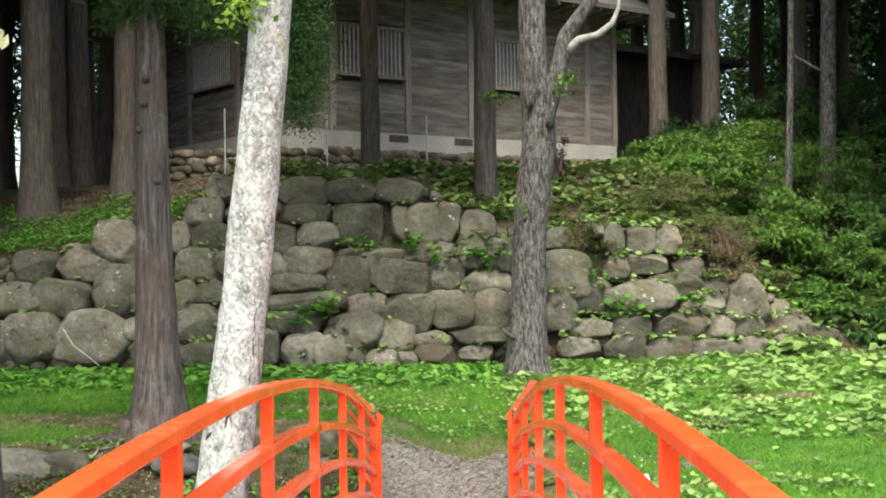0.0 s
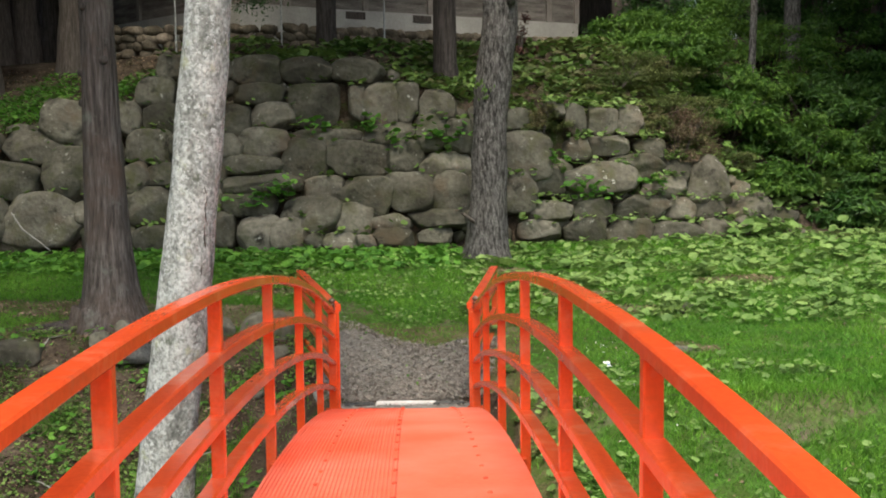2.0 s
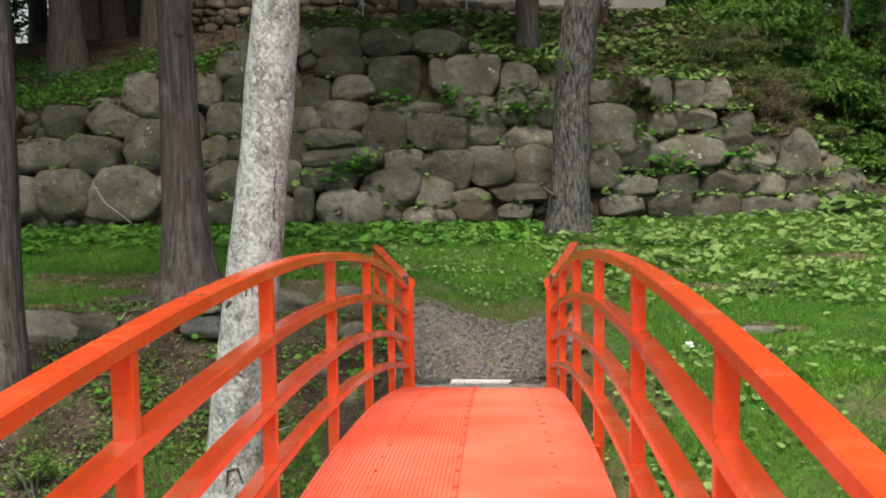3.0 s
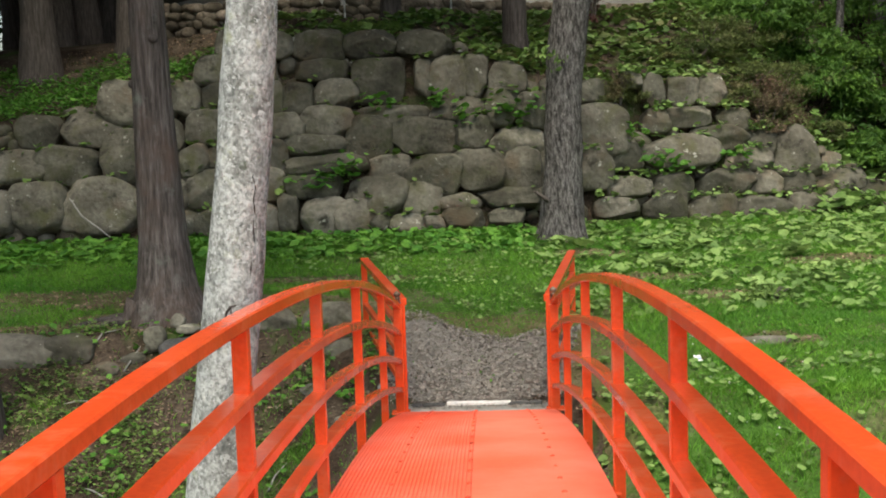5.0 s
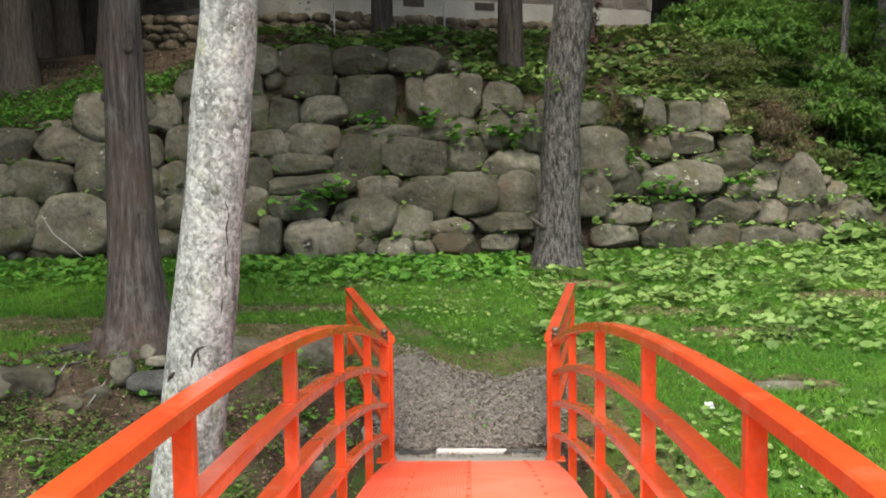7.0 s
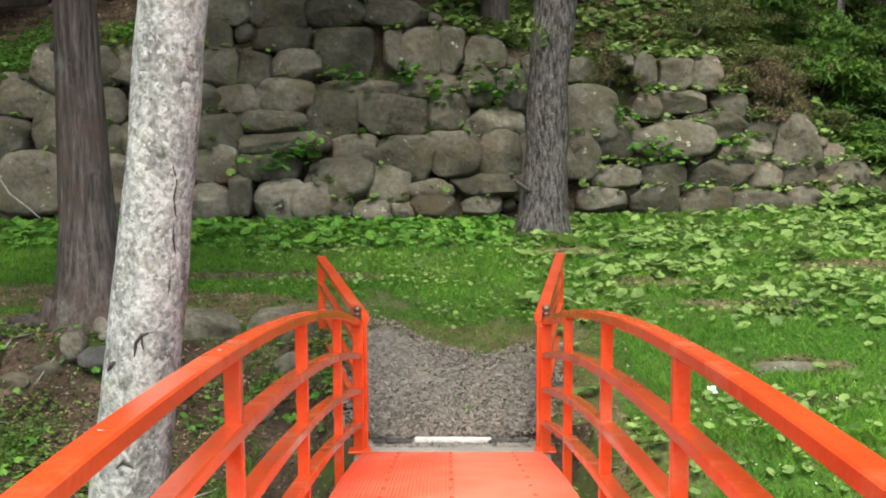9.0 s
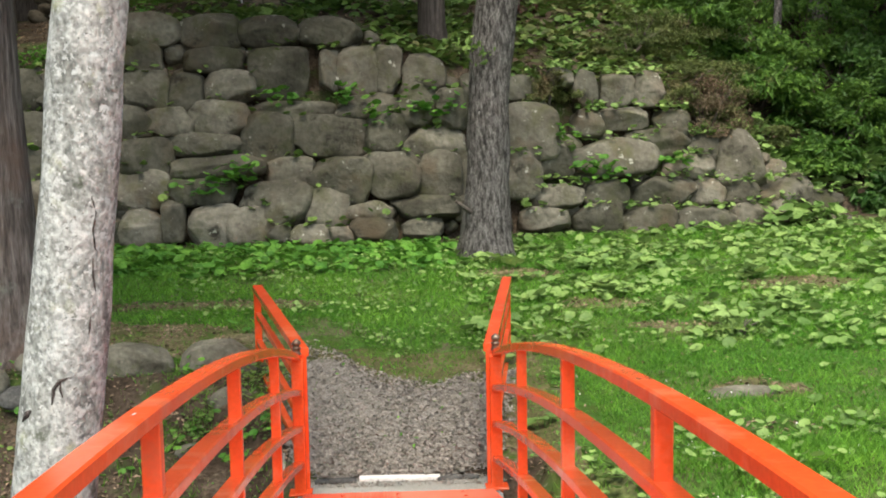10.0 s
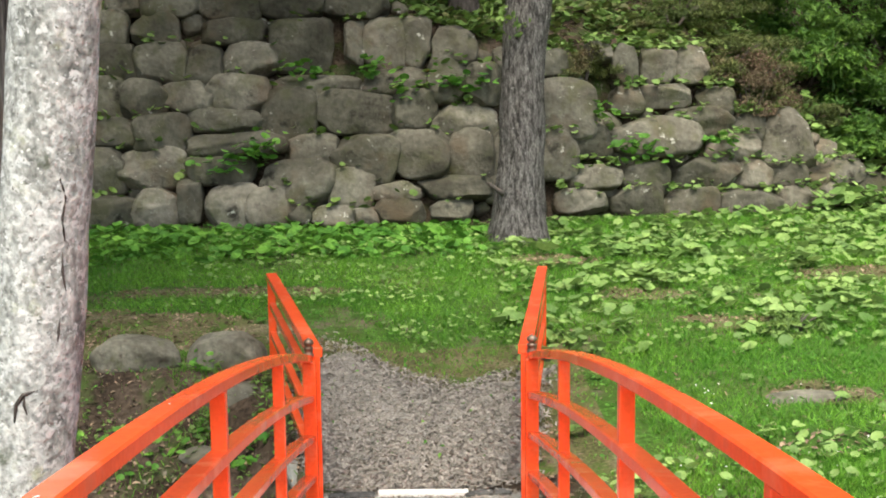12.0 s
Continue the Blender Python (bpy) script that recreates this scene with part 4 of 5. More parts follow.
for k in range(14):
    z0 = WALL0 + k * board_h
    z1 = min(z0 + board_h - 0.004, WALL1)
    for u0, u1 in zip(UPRIGHTS, UPRIGHTS[1:]):
        a, b = u0 + 0.078, u1 - 0.078
        hole = [w for w in WINDOWS if w[0] >= u0 - 0.1 and w[1] <= u1 + 0.1 and z1 > w[2] and z0 < w[3]]
        for c, d in ([(a, hole[0][0] - 0.05), (hole[0][1] + 0.05, b)] if hole else [(a, b)]):
            if d - c > 0.03:
                bm = box(d - c, 0.022, z1 - z0, pose((c + d) / 2, 0.0, (z0 + z1) / 2, -1.6), 0)
                part("board", bm, SIDING, hall)
    for v0, v1 in zip((0.0, 2.2, 4.75, 7.2), (2.2, 4.75, 7.2, 9.0)):
        if v0 == 2.2 and z1 > 6.4 and z0 < 7.46:
            continue
        part("board", box(0.022, v1 - v0 - 0.156, z1 - z0, pose(0.0, (v0 + v1) / 2, (z0 + z1) / 2, 0, 1.6)), SIDING, hall)


def barred_window(u0, u1, z0, z1, turn=None):
    """Window with opaque grey backing, frame, sill and upright bars; in the front wall, or turned into the side wall.
    """
    def put(name, a, b, c, d, e, f, mat, par, label=""):
        bm = box(b - a, d - c, f - e, pose((a + b) / 2, (c + d) / 2, (e + f) / 2), 0.004)
        if turn is not None:
            bmesh.ops.transform(bm, matrix=turn, verts=bm.verts)
        return part(name, bm, mat, par, label)
    w = put("window", u0, u1, 0.02, 0.05, z0, z1, PANE, hall, "barred window with an opaque grey backing")
    put("sill", u0 - 0.06, u1 + 0.06, -0.1, 0.02, z0 - 0.07, z0, BEAM, w)
    put("lintel", u0 - 0.06, u1 + 0.06, -0.07, 0.02, z1, z1 + 0.07, BEAM, w)
    put("jamb", u0 - 0.05, u0, -0.06, 0.02, z0, z1, BEAM, w)
    put("jamb", u1, u1 + 0.05, -0.06, 0.02, z0, z1, BEAM, w)
    n = int((u1 - u0) / 0.105)
    for k in range(1, n):
        u = u0 + (u1 - u0) * k / n
        put("bar", u - 0.017, u + 0.017, -0.045, -0.015, z0, z1, BAR, w)


for w in WINDOWS:
    barred_window(*w)
barred_window(2.5, 4.6, 6.42, 7.46, Matrix(((0, 1, 0, 0), (1, 0, 0, 0), (0, 0, 1, 0), (0, 0, 0, 1))))
for u0 in (2.85, 4.7):
    hbox("vent", u0 - 0.26, u0 + 0.26, -0.062, -0.03, 4.94, 5.1, DARKCEDAR, label="dark foundation vent")
# eaves and roof
bm = bmesh.new()
e0, e1 = WALL1 + 0.16, WALL1 + 3.4
ring = [bm.verts.new(p) for p in ((-1.1, -1.1, e0), (10.8, -1.1, e0), (10.8, 10.1, e0), (-1.1, 10.1, e0))]
up = [bm.verts.new(p) for p in ((-1.1, -1.1, e0 + 0.12), (10.8, -1.1, e0 + 0.12), (10.8, 10.1, e0 + 0.12), (-1.1, 10.1, e0 + 0.12))]
ridge = [bm.verts.new(p) for p in ((3.4, 4.5, e1), (6.2, 4.5, e1))]
bm.faces.new(ring[::-1])
for k in range(4):
    bm.faces.new((ring[k], ring[(k + 1) % 4], up[(k + 1) % 4], up[k]))
bm.faces.new((up[0], up[1], ridge[1], ridge[0]))
bm.faces.new((up[1], up[2], ridge[1]))
bm.faces.new((up[2], up[3], ridge[0], ridge[1]))
bm.faces.new((up[3], up[0], ridge[0]))
roof = part("roof", bm, ROOFING, hall, "hipped roof with deep eaves")
for k in range(26):
    u = -0.95 + k * 0.46
    hbox("rafter", u - 0.035, u + 0.035, -1.05, -0.1, e0 - 0.075, e0 - 0.004, BEAM, roof)
# Annex shade is put into the colour: dark bark material, not siding.
hbox("annex_wall", 9.8, 16.2, 2.4, 8.5, 4.3, 8.0, DARKCEDAR, label="recessed annex wall, colour darkened for tree shade")
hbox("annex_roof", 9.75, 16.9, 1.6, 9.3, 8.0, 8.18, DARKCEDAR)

# low dry-stone wall under the hall, with thin steel stakes
low_wall = thing("low_stone_wall", "low wall of small tan and grey stones under the hall", "stone wall", -3, 14.3, 4.6, kind="structure")
small_meshes = [boulder_mesh("stone", 1, 1, 1, 300 + k, sub=2, square=6.0, cuts=6) for k in range(6)]
LOWSTONE = material("tan_field_stone", [(0.3, (0.05, 0.042, 0.032)), (0.5, (0.095, 0.08, 0.06)), (0.7, (0.15, 0.128, 0.1))], 3.0, rough=0.95, bump=0.8, fine=20, fine_amount=0.3, distance=0.03, gloss=0.1, hue=0.35)
for me in small_meshes:
    me.materials[0] = LOWSTONE
rs = random.Random(21)
for r in range(4):
    u = -3.2 + rs.uniform(0, 0.2)
    while u < 8.6:
        w = rs.uniform(0.14, 0.42)
        h = 0.16
        x = -3.4 + 0.8 * (u + w / 2) + 0.6 * 0.75
        y = 14.9 + 0.6 * (u + w / 2) - 0.8 * 0.75
        if u < 0.4:
            x, y = -3.4 + 0.8 * 0.4 + 0.6 * 0.75 + (u - 0.4) * 1.0, 14.9 + 0.24 - 0.6 - (u - 0.4) * 0.12
        ob = new("stone", small_meshes[rs.randrange(6)])
        ob.parent = low_wall
        ob.matrix_parent_inverse = low_wall.matrix_basis.inverted()
        ob.matrix_basis = pose(x, y + r * 0.04, 4.1 + r * 0.165 + rs.uniform(-0.02, 0.02), rs.uniform(-20, 20), rs.uniform(-15, 15), 37 + rs.uniform(-15, 15)) @ Matrix.Diagonal((w * 1.2, 0.3, h * rs.uniform(1.15, 1.6), 1))
        u += w
for x, y, z1 in ((-4.47, 13.5, 5.4), (-2.46, 14.0, 5.31), (-0.42, 14.6, 5.33)):
    st = thing("steel_stake", "thin galvanised steel stake standing in the bank", "stake", 0, 0, 0, group="stakes")
    z0 = ground_z(x, y) - 0.1
    bm = lathe([(0.017, z0), (0.017, z1 - 0.01), (0.012, z1)], 8)
    bmesh.ops.translate(bm, vec=(x, y, 0), verts=bm.verts)
    part("rod", bm, STEEL, st)

# ---- forest behind and beside ----
rf = random.Random(33)
proto = []
for k in range(3):
    t = thing("forest_cedar", "tall dark cedar trunk in the shaded wood; unseen ones added for shade", "tree", -30 - 3 * k, 40, 4, group="forest cedars")
    limb_part("trunk", [(0, 0, -0.6, 0.5 - 0.05 * k), (0, 0, 0.1, 0.4 - 0.04 * k), (0.02, 0, 1.2, 0.3 - 0.03 * k), (0.05 - 0.05 * k, 0, 7, 0.26 - 0.03 * k), (0, 0, 18, 0.08)], DARKBARK, t, sides=16, flute=0.3, seed=40 + k)
    leaf_mesh("crown", *crown(R, (0, 0, 11.8), (2.8, 2.8, 5.4), 310, 40, 0.3, 0.45), NEEDLE, R, t, SPRAY)
    proto.append(t)
# Cedars out to the sides are unseen, added to shade wall and shrubs.
SPOTS = [(-8.1, 13.0, 0), (-6.72, 14.3, 2), (-8.9, 16.5, 0), (-7.3, 18, 1), (-10.3, 15, 0), (-12.5, 13.5, 1), (-8.7, 20, 2), (-8.45, 17.0, 1), (-12, 19, 0), (-15, 17, 1), (-10.6, 24, 2), (-14, 23, 0), (-7.0, 23.5, 1), (-18, 20, 2), (-13, 29, 0), (-17, 27, 1),
         (11.5, 20, 2), (9.6, 22.5, 1), (13, 24, 0), (12, 17, 1), (15, 20, 0), (10.9, 27, 2), (16.5, 16, 2), (14.5, 28, 1), (18.5, 24, 0), (7.5, 25.5, 2), (20, 18, 1), (8.2, 29, 0), (17, 30, 2), (21, 28, 0), (13.5, 13, 1), (-20, 12, 0), (-16, 9, 2), (-13.5, 5, 1), (-18, 3, 0), (18, 8, 0), (22, 12, 1), (-5.6, 19.5, 2), (-4.0, 25, 0), (1.5, 29, 1), (-11.6, 11.2, 2), (-9.2, 17.8, 1), (5.5, 30, 0), (-2, 31, 2), (-15, 13, 0), (5.4, 20.2, 2), (6.85, 20.8, 2), (13.8, 20.5, 2), (12.3, 11, 1), (14.5, 8.5, 0), (12.2, 14.6, 2), (13.6, 16.8, 0), (11.6, 17.6, 1), (17, 12.5, 2), (-9.4, 10.4, 2), (-10.8, 8, 1), (-11.4, 13, 0), (-14, 10.5, 1), (-16, 0, 2), (11.5, 8.2, 0), (13.2, 5.6, 1), (10.9, 10.8, 2), (11.2, 13.0, 1), (11.0, 16.2, 0), (15.5, 13.5, 1), (19, 15, 2), (-11.8, 26.5, 0), (-12.9, 24.6, 1), (-14.5, 31, 0), (-11.5, 32, 2), (-10, 29, 1), (-16, 33, 0), (-13.5, 35, 0), (-8.4, 27, 0), (-18.5, 30, 1), (-10.2, 4.6, 1), (8.5, 33, 0), (10.5, 31, 1), (12.5, 34, 0), (7, 35, 1), (14, 32.5, 0), (16.5, 35, 0)]
for k, (x, y, kind) in enumerate(SPOTS):
    copy_thing(proto[kind], pose(x, y, ground_z(x, y), rf.uniform(-1.5, 1.5), rf.uniform(-2, 2), rf.uniform(0, 360)))
for k, t in enumerate(proto):
    t.matrix_basis = pose(-24 + 3 * k, 26, 4.3)
# far wood closing the view: one mass of trunks and leaves
tv, tf, cc, cn, cs = [], [], [], [], []
for k in range(170):
    a = rf.uniform(-0.25, math.pi + 0.25)
    r = rf.uniform(34, 52)
    x, y = r * math.cos(a), 6 + r * math.sin(a)
    if -0.39 < x / (y + 11.4) < -0.32 and y > 0:
        continue  # a ride through the wood, open to the sky
    z = ground_z(x, y)
    v, f = tube([(x, y, z - 0.3, 0.4), (x, y, z + 5, 0.28), (x, y, z + 14, 0.1)], sides=6, seed=k)
    tf += [tuple(i + len(tv) for i in q) for q in f]
    tv += [tuple(p) for p in v]
    c, nr, sz = crown(R, (x, y, z + rf.uniform(6, 9)), (2.6, 2.6, 5.5), 100, 24, 0.42, 0.7)
    cc.append(c), cn.append(nr), cs.append(sz)
far = tagged(mesh_object("far_wood", tv, tf, DARKBARK), "dense dark cedar wood closing the view", "wood", kind="stuff")
leaf_mesh("foliage", np.concatenate(cc), np.concatenate(cn), np.concatenate(cs), NEEDLE, R, far, SPRAY)


# ---- shrubs on the bank ----
def shrub(name, label, x, y, rx, ry, rz, n, size, mat, rng, lift=0.0):
    z = ground_z(x, y) + lift
    t = thing(name, label, "shrub", x, y, z, group="bank shrubs")
    k = max(12, n // 130)
    h = rng.normal(size=(k, 3))
    h /= np.linalg.norm(h, axis=1, keepdims=True)
    h[:, 2] = np.abs(h[:, 2])
    h *= rng.uniform(0.6, 1.08, size=(k, 1))
    p = h[rng.integers(0, k, n)] + rng.normal(size=(n, 3)) * np.array([0.13, 0.13, 0.07])
    p[:, 2] = np.abs(p[:, 2]) * 0.95 + 0.03
    c = p * np.array([rx, ry, rz])
    nrm = p * 0.6 + rng.normal(size=(n, 3)) * 0.6 + np.array([0, 0, 0.6])
    leaf_mesh("foliage", c, nrm, rng.uniform(0.6, 1.4, n) * size, mat, rng, t, LANCE)
    for k in range(5):
        a = rng.uniform(0, 6.28)
        limb_part("stem", [(0, 0, -0.1, 0.018), (math.cos(a) * rx * 0.3, math.sin(a) * ry * 0.3, rz * 0.45, 0.012), (math.cos(a) * rx * 0.6, math.sin(a) * ry * 0.6, rz * 0.8, 0.005)], DARKBARK, t, sides=5)
    return t


shrub("red_shrub", "small dark red-leaved shrub at the hall corner", 2.28, 13.4, 0.32, 0.3, 0.75, 700, 0.07, REDLEAF, R)
green = "leafy bright green shrub on the bank"
SHRUBS1 = [(6.3, 13.0, 1.2, 1.0, 0.9), (7.6, 12.6, 1.2, 1.0, 1.0), (5.4, 14.6, 1.2, 1.1, 0.9), (7.0, 14.6, 1.3, 1.1, 1.0), (8.8, 13.6, 1.4, 1.2, 1.1), (6.0, 16.6, 1.4, 1.2, 1.0), (8.2, 16.2, 1.5, 1.2, 1.0), (10.3, 14.6, 1.5, 1.3, 1.3), (9.5, 12.0, 1.2, 1.0, 0.9), (8.3, 11.2, 0.9, 0.8, 0.6), (10.6, 11.2, 1.1, 1.0, 0.9)]
SHRUBS2 = [(12, 13.5, 1.5, 1.3, 1.3), (5.0, 17.2, 1.1, 1.0, 0.8), (7.3, 18.4, 1.5, 1.2, 1.0), (10.2, 17.8, 1.6, 1.2, 1.1), (12.5, 17, 1.6, 1.4, 1.3), (6.9, 11.6, 0.7, 0.6, 0.5), (9.2, 10.2, 0.8, 0.7, 0.5), (11.4, 9.6, 1.0, 0.9, 0.7), (14, 11.5, 1.5, 1.3, 1.2), (9.1, 12.7, 1.2, 1.0, 0.9), (10.1, 13.2, 1.2, 1.1, 1.0), (8.3, 14.7, 1.2, 1.0, 0.9), (9.6, 15.7, 1.3, 1.1, 1.0), (11.6, 12.2, 1.3, 1.1, 1.0), (11.0, 15.8, 1.4, 1.2, 1.2)]
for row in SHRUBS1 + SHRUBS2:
    # Beyond this x the darker leaf colour stands in for shade.
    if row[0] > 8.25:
        shrub("dark_shrub", "dense broad-leaved shrub on the bank, leaf colour darkened for shade", *row, 3600, R.uniform(0.11, 0.16), SHADED_SHRUB, R)
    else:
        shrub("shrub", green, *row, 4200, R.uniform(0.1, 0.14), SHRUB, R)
olive = "olive-brown twiggy shrub hanging over the boulders"
for row in ((4.7, 11.6, 0.8, 0.5, 0.5), (5.3, 12.0, 0.8, 0.6, 0.6), (4.2, 12.6, 0.9, 0.6, 0.5), (5.0, 11.1, 0.5, 0.35, 0.4), (4.4, 10.95, 0.45, 0.3, 0.4), (3.9, 11.9, 0.8, 0.5, 0.45), (4.6, 13.4, 1.0, 0.8, 0.55), (5.8, 12.9, 0.9, 0.7, 0.6), (5.9, 11.5, 0.6, 0.4, 0.4)):
    shrub("olive_shrub", olive, *row, 2600, 0.06, OLIVE, R)
shrub("olive_shrub", "round olive-green shrub rooted among the boulders", 2.35, 10.2, 0.42, 0.3, 0.52, 2200, 0.05, OLIVE, R, 2.42 - ground_z(2.35, 10.2))
shrub("olive_shrub", "feathery red-brown shrub hanging over the wall end", 4.85, 10.85, 0.72, 0.36, 0.95, 4200, 0.05, RUSSET, R, 1.85 - ground_z(4.85, 10.85))
for row in ((5.7, 19.5, 1.2, 0.8, 1.7), (6.9, 19.6, 1.3, 0.9, 1.9), (8.3, 19.4, 1.3, 0.9, 1.9), (10.0, 18.9, 1.3, 0.9, 1.6), (7.4, 20.5, 1.6, 1.3, 1.2), (9.6, 20.2, 1.7, 1.3, 1.3), (11.8, 20.6, 1.7, 1.4, 1.3), (-9.0, 30, 2.4, 1.6, 2.6), (-20.5, 28, 3.0, 2.0, 3.0), (8.5, 36, 3.2, 2, 4.0), (13.5, 36, 3.2, 2, 4.0), (18, 34, 3.2, 2, 4.0)):
    shrub("dark_shrub", "dark green shrub in the shade of the wood", *row, 2600, 0.12, LIGHTNEEDLE, R)
shrub("small_bush", "low dark-leaved bush on the bank below the bridge", -3.9, -0.4, 0.4, 0.35, 0.42, 900, 0.06, IVY, R)
shrub("grass_tuft_bush", "low leafy weed in the meadow", 3.2, 3.3, 0.32, 0.25, 0.16, 420, 0.07, IVY, R)

# ---- ground cover ----
gravel_v, gravel_f = [], []
GN = 64


def gravel_end(x):
    """Ragged far side of the gravel, where moss grows in."""
    return float(np.interp(x, [-1.1, -0.6, -0.2, 0.3, 0.8], [3.7, 3.3, 2.6, 2.25, 2.35])) + 0.12 * noise.noise(Vector((x * 4, 0.5, 6)))


def gravel_edge(a):
    """Outline of the gravel apron round (0, 1.2)."""
    x, y = math.cos(a), math.sin(a)
    rx, ry = (0.95 + 0.1 * math.sin(3 * a + 1)), (2.15 if y > 0 else 0.93)
    k = 1 / max((abs(x) ** 4 + abs(y) ** 4) ** (1 / 4), 1e-6)
    r = k * (1 + 0.15 * noise.noise(Vector((x * 3, y * 3, 2))))
    gx, gy = 0.05 + x * r * rx, 1.2 + y * r * ry
    side_limit = 0.58 + 0.17 * max(0.0, gy)
    gx = min(max(gx, -side_limit), side_limit)
    return gx, min(gy, gravel_end(gx))


for j in range(9):
    for k in range(GN):
        ex, ey = gravel_edge(2 * math.pi * k / GN)
        f = j / 8
        x, y = 0.05 + (ex - 0.05) * f, 1.2 + (ey - 1.2) * f
        gravel_v.append((x, y, ground_z(x, y) + 0.022 - 0.03 * f ** 6))
for j in range(8):
    for k in range(GN):
        gravel_f.append((j * GN + k, (j + 1) * GN + k, (j + 1) * GN + (k + 1) % GN, j * GN + (k + 1) % GN))
tagged(mesh_object("gravel_path", gravel_v, gravel_f, GRAVEL, smooth=True), "grey gravel apron at the end of the bridge", "path", kind="structure")
n = 15000
ang = R.uniform(0, 2 * math.pi, n)
rad = R.uniform(0, 1, n) ** 0.5 * (1.02 + np.abs(R.normal(size=n)) * 0.07)
pts = []
for a, r in zip(ang, rad):
    ex, ey = gravel_edge(a)
    x, y = 0.05 + (ex - 0.05) * r, 1.2 + (ey - 1.2) * r
    pts.append((x, y, ground_z(x, y) + 0.024))
tagged(leaf_mesh("gravel_chips", pts, R.normal(size=(n, 3)) * 0.5 + np.array([0, 0, 1.0]), R.uniform(0.012, 0.042, n), CHIP, R, shape=SLIVER), "loose grey gravel chips and wood scraps", "gravel", kind="stuff")

n = 700
tagged(leaf_mesh("sill_grit", [(R.uniform(-0.6, 0.6), R.uniform(0.1, 0.29), -0.041 + R.uniform(0, 0.006)) for k in range(n)], R.normal(size=(n, 3)) * 0.4 + np.array([0, 0, 1.0]), R.uniform(0.008, 0.03, n), CHIP, R, shape=SLIVER), "grit and chips strewn over the concrete sill", "gravel", kind="stuff")
BARE = [(2.85, 1.5, 0.42, 0.2), (2.2, 4.8, 0.5, 0.28), (1.5, 6.6, 0.55, 0.3), (2.6, 0.45, 0.4, 0.2), (4.6, 5.6, 0.7, 0.3), (2.75, 3.7, 0.45, 0.2), (-2.2, 3.3, 0.9, 0.35), (-3.5, 2.4, 1.6, 0.9), (-4.2, 0.4, 1.2, 0.9), (-2.6, 1.4, 1.3, 0.7), (-2.2, -0.6, 0.5, 0.4), (-3.0, -1.9, 0.9, 0.5), (-5.2, -1.4, 1.0, 0.6), (-1.9, 5.2, 1.2, 0.22), (-4.5, 4.5, 1.5, 0.3), (-3.2, 4.0, 1.6, 0.35), (-1.8, 3.6, 0.8, 0.35)]


def bare(x, y):
    if abs(x - 0.05) < 0.97 and -0.2 < y < gravel_end(x) + 0.03:
        return True
    edge = 1 + 0.7 * noise.noise(Vector((x * 3, y * 3, 21)))
    for bx, by, rx, ry in BARE:
        if ((x - bx) / rx) ** 2 + ((y - by) / ry / 1.25) ** 2 < edge:
            return True
    return False


# trodden brown earth where the turf is worn through
for p in land.data.polygons:
    if p.material_index == 0 and p.center.y > 0.8 and bare(p.center.x, p.center.y):
        p.material_index = 2


def grass(name, label, count, x0, x1, y0, y1, lo, hi, seed, thin=0.0):
    rng = np.random.default_rng(seed)
    verts, faces = [], []
    for k in range(count):
        x, y = rng.uniform(x0, x1), rng.uniform(y0, y1)
        if y > foot_y(x) - 0.05 or (abs(x) < 0.75 and y < 0.4):
            continue
        if bare(x, y) and rng.uniform() > 0.07:
            continue
        mossy = abs(x) < 1.5 and y < gravel_end(x) + 1.0
        if mossy and rng.uniform() > 0.14 + 0.6 * max(0.0, y - gravel_end(x)):
            continue
        d = noise.noise(Vector((x * 0.9, y * 0.9, seed)))
        if rng.uniform() < thin + 0.45 * max(0, -d * 2):
            continue
        z = ground_z(x, y)
        h = rng.uniform(lo, hi) * (1 + 0.5 * d) * (0.55 if mossy else 1)
        a = rng.uniform(0, 6.283)
        w = rng.uniform(0.003, 0.007)
        lx, ly = rng.normal() * h * 0.75, rng.normal() * h * 0.75
        b = len(verts)
        verts += [(x - math.cos(a) * w, y - math.sin(a) * w, z - 0.01), (x + math.cos(a) * w, y + math.sin(a) * w, z - 0.01), (x + lx, y + ly, z + h)]
        faces.append((b, b + 1, b + 2))
    return tagged(mesh_object(name, verts, faces, GRASS), label, "grass", kind="stuff")


grass("meadow_grass", "short bright green meadow grass", 320000, -8, 9.5, -0.4, 9.6, 0.025, 0.07, 51)
grass("bank_grass", "patchy grass on the bank beside the bridge", 64000, -7, -0.8, -5, 2.6, 0.03, 0.1, 52, thin=0.35)
grass("slope_grass", "patchy grass on the slope beside the bridge", 70000, 0.8, 6, -5, 0.2, 0.03, 0.1, 53, thin=0.05)


def scatter(count, region, ok, rng):
    out = []
    while len(out) < count:
        x, y = rng.uniform(region[0], region[1]), rng.uniform(region[2], region[3])
        if ok(x, y, rng):
            out.append((x, y))
    return out


# small weeds and clover among the grass
def weed_ok(x, y, rng):
    return y < foot_y(x) - 0.02 and not (abs(x) < 0.8 and y < 0.6) and not (bare(x, y) and rng.uniform() > 0.12) and noise.noise(Vector((x * 0.8 + 4, y * 0.8, 1))) > rng.uniform(-0.5, 0.5)


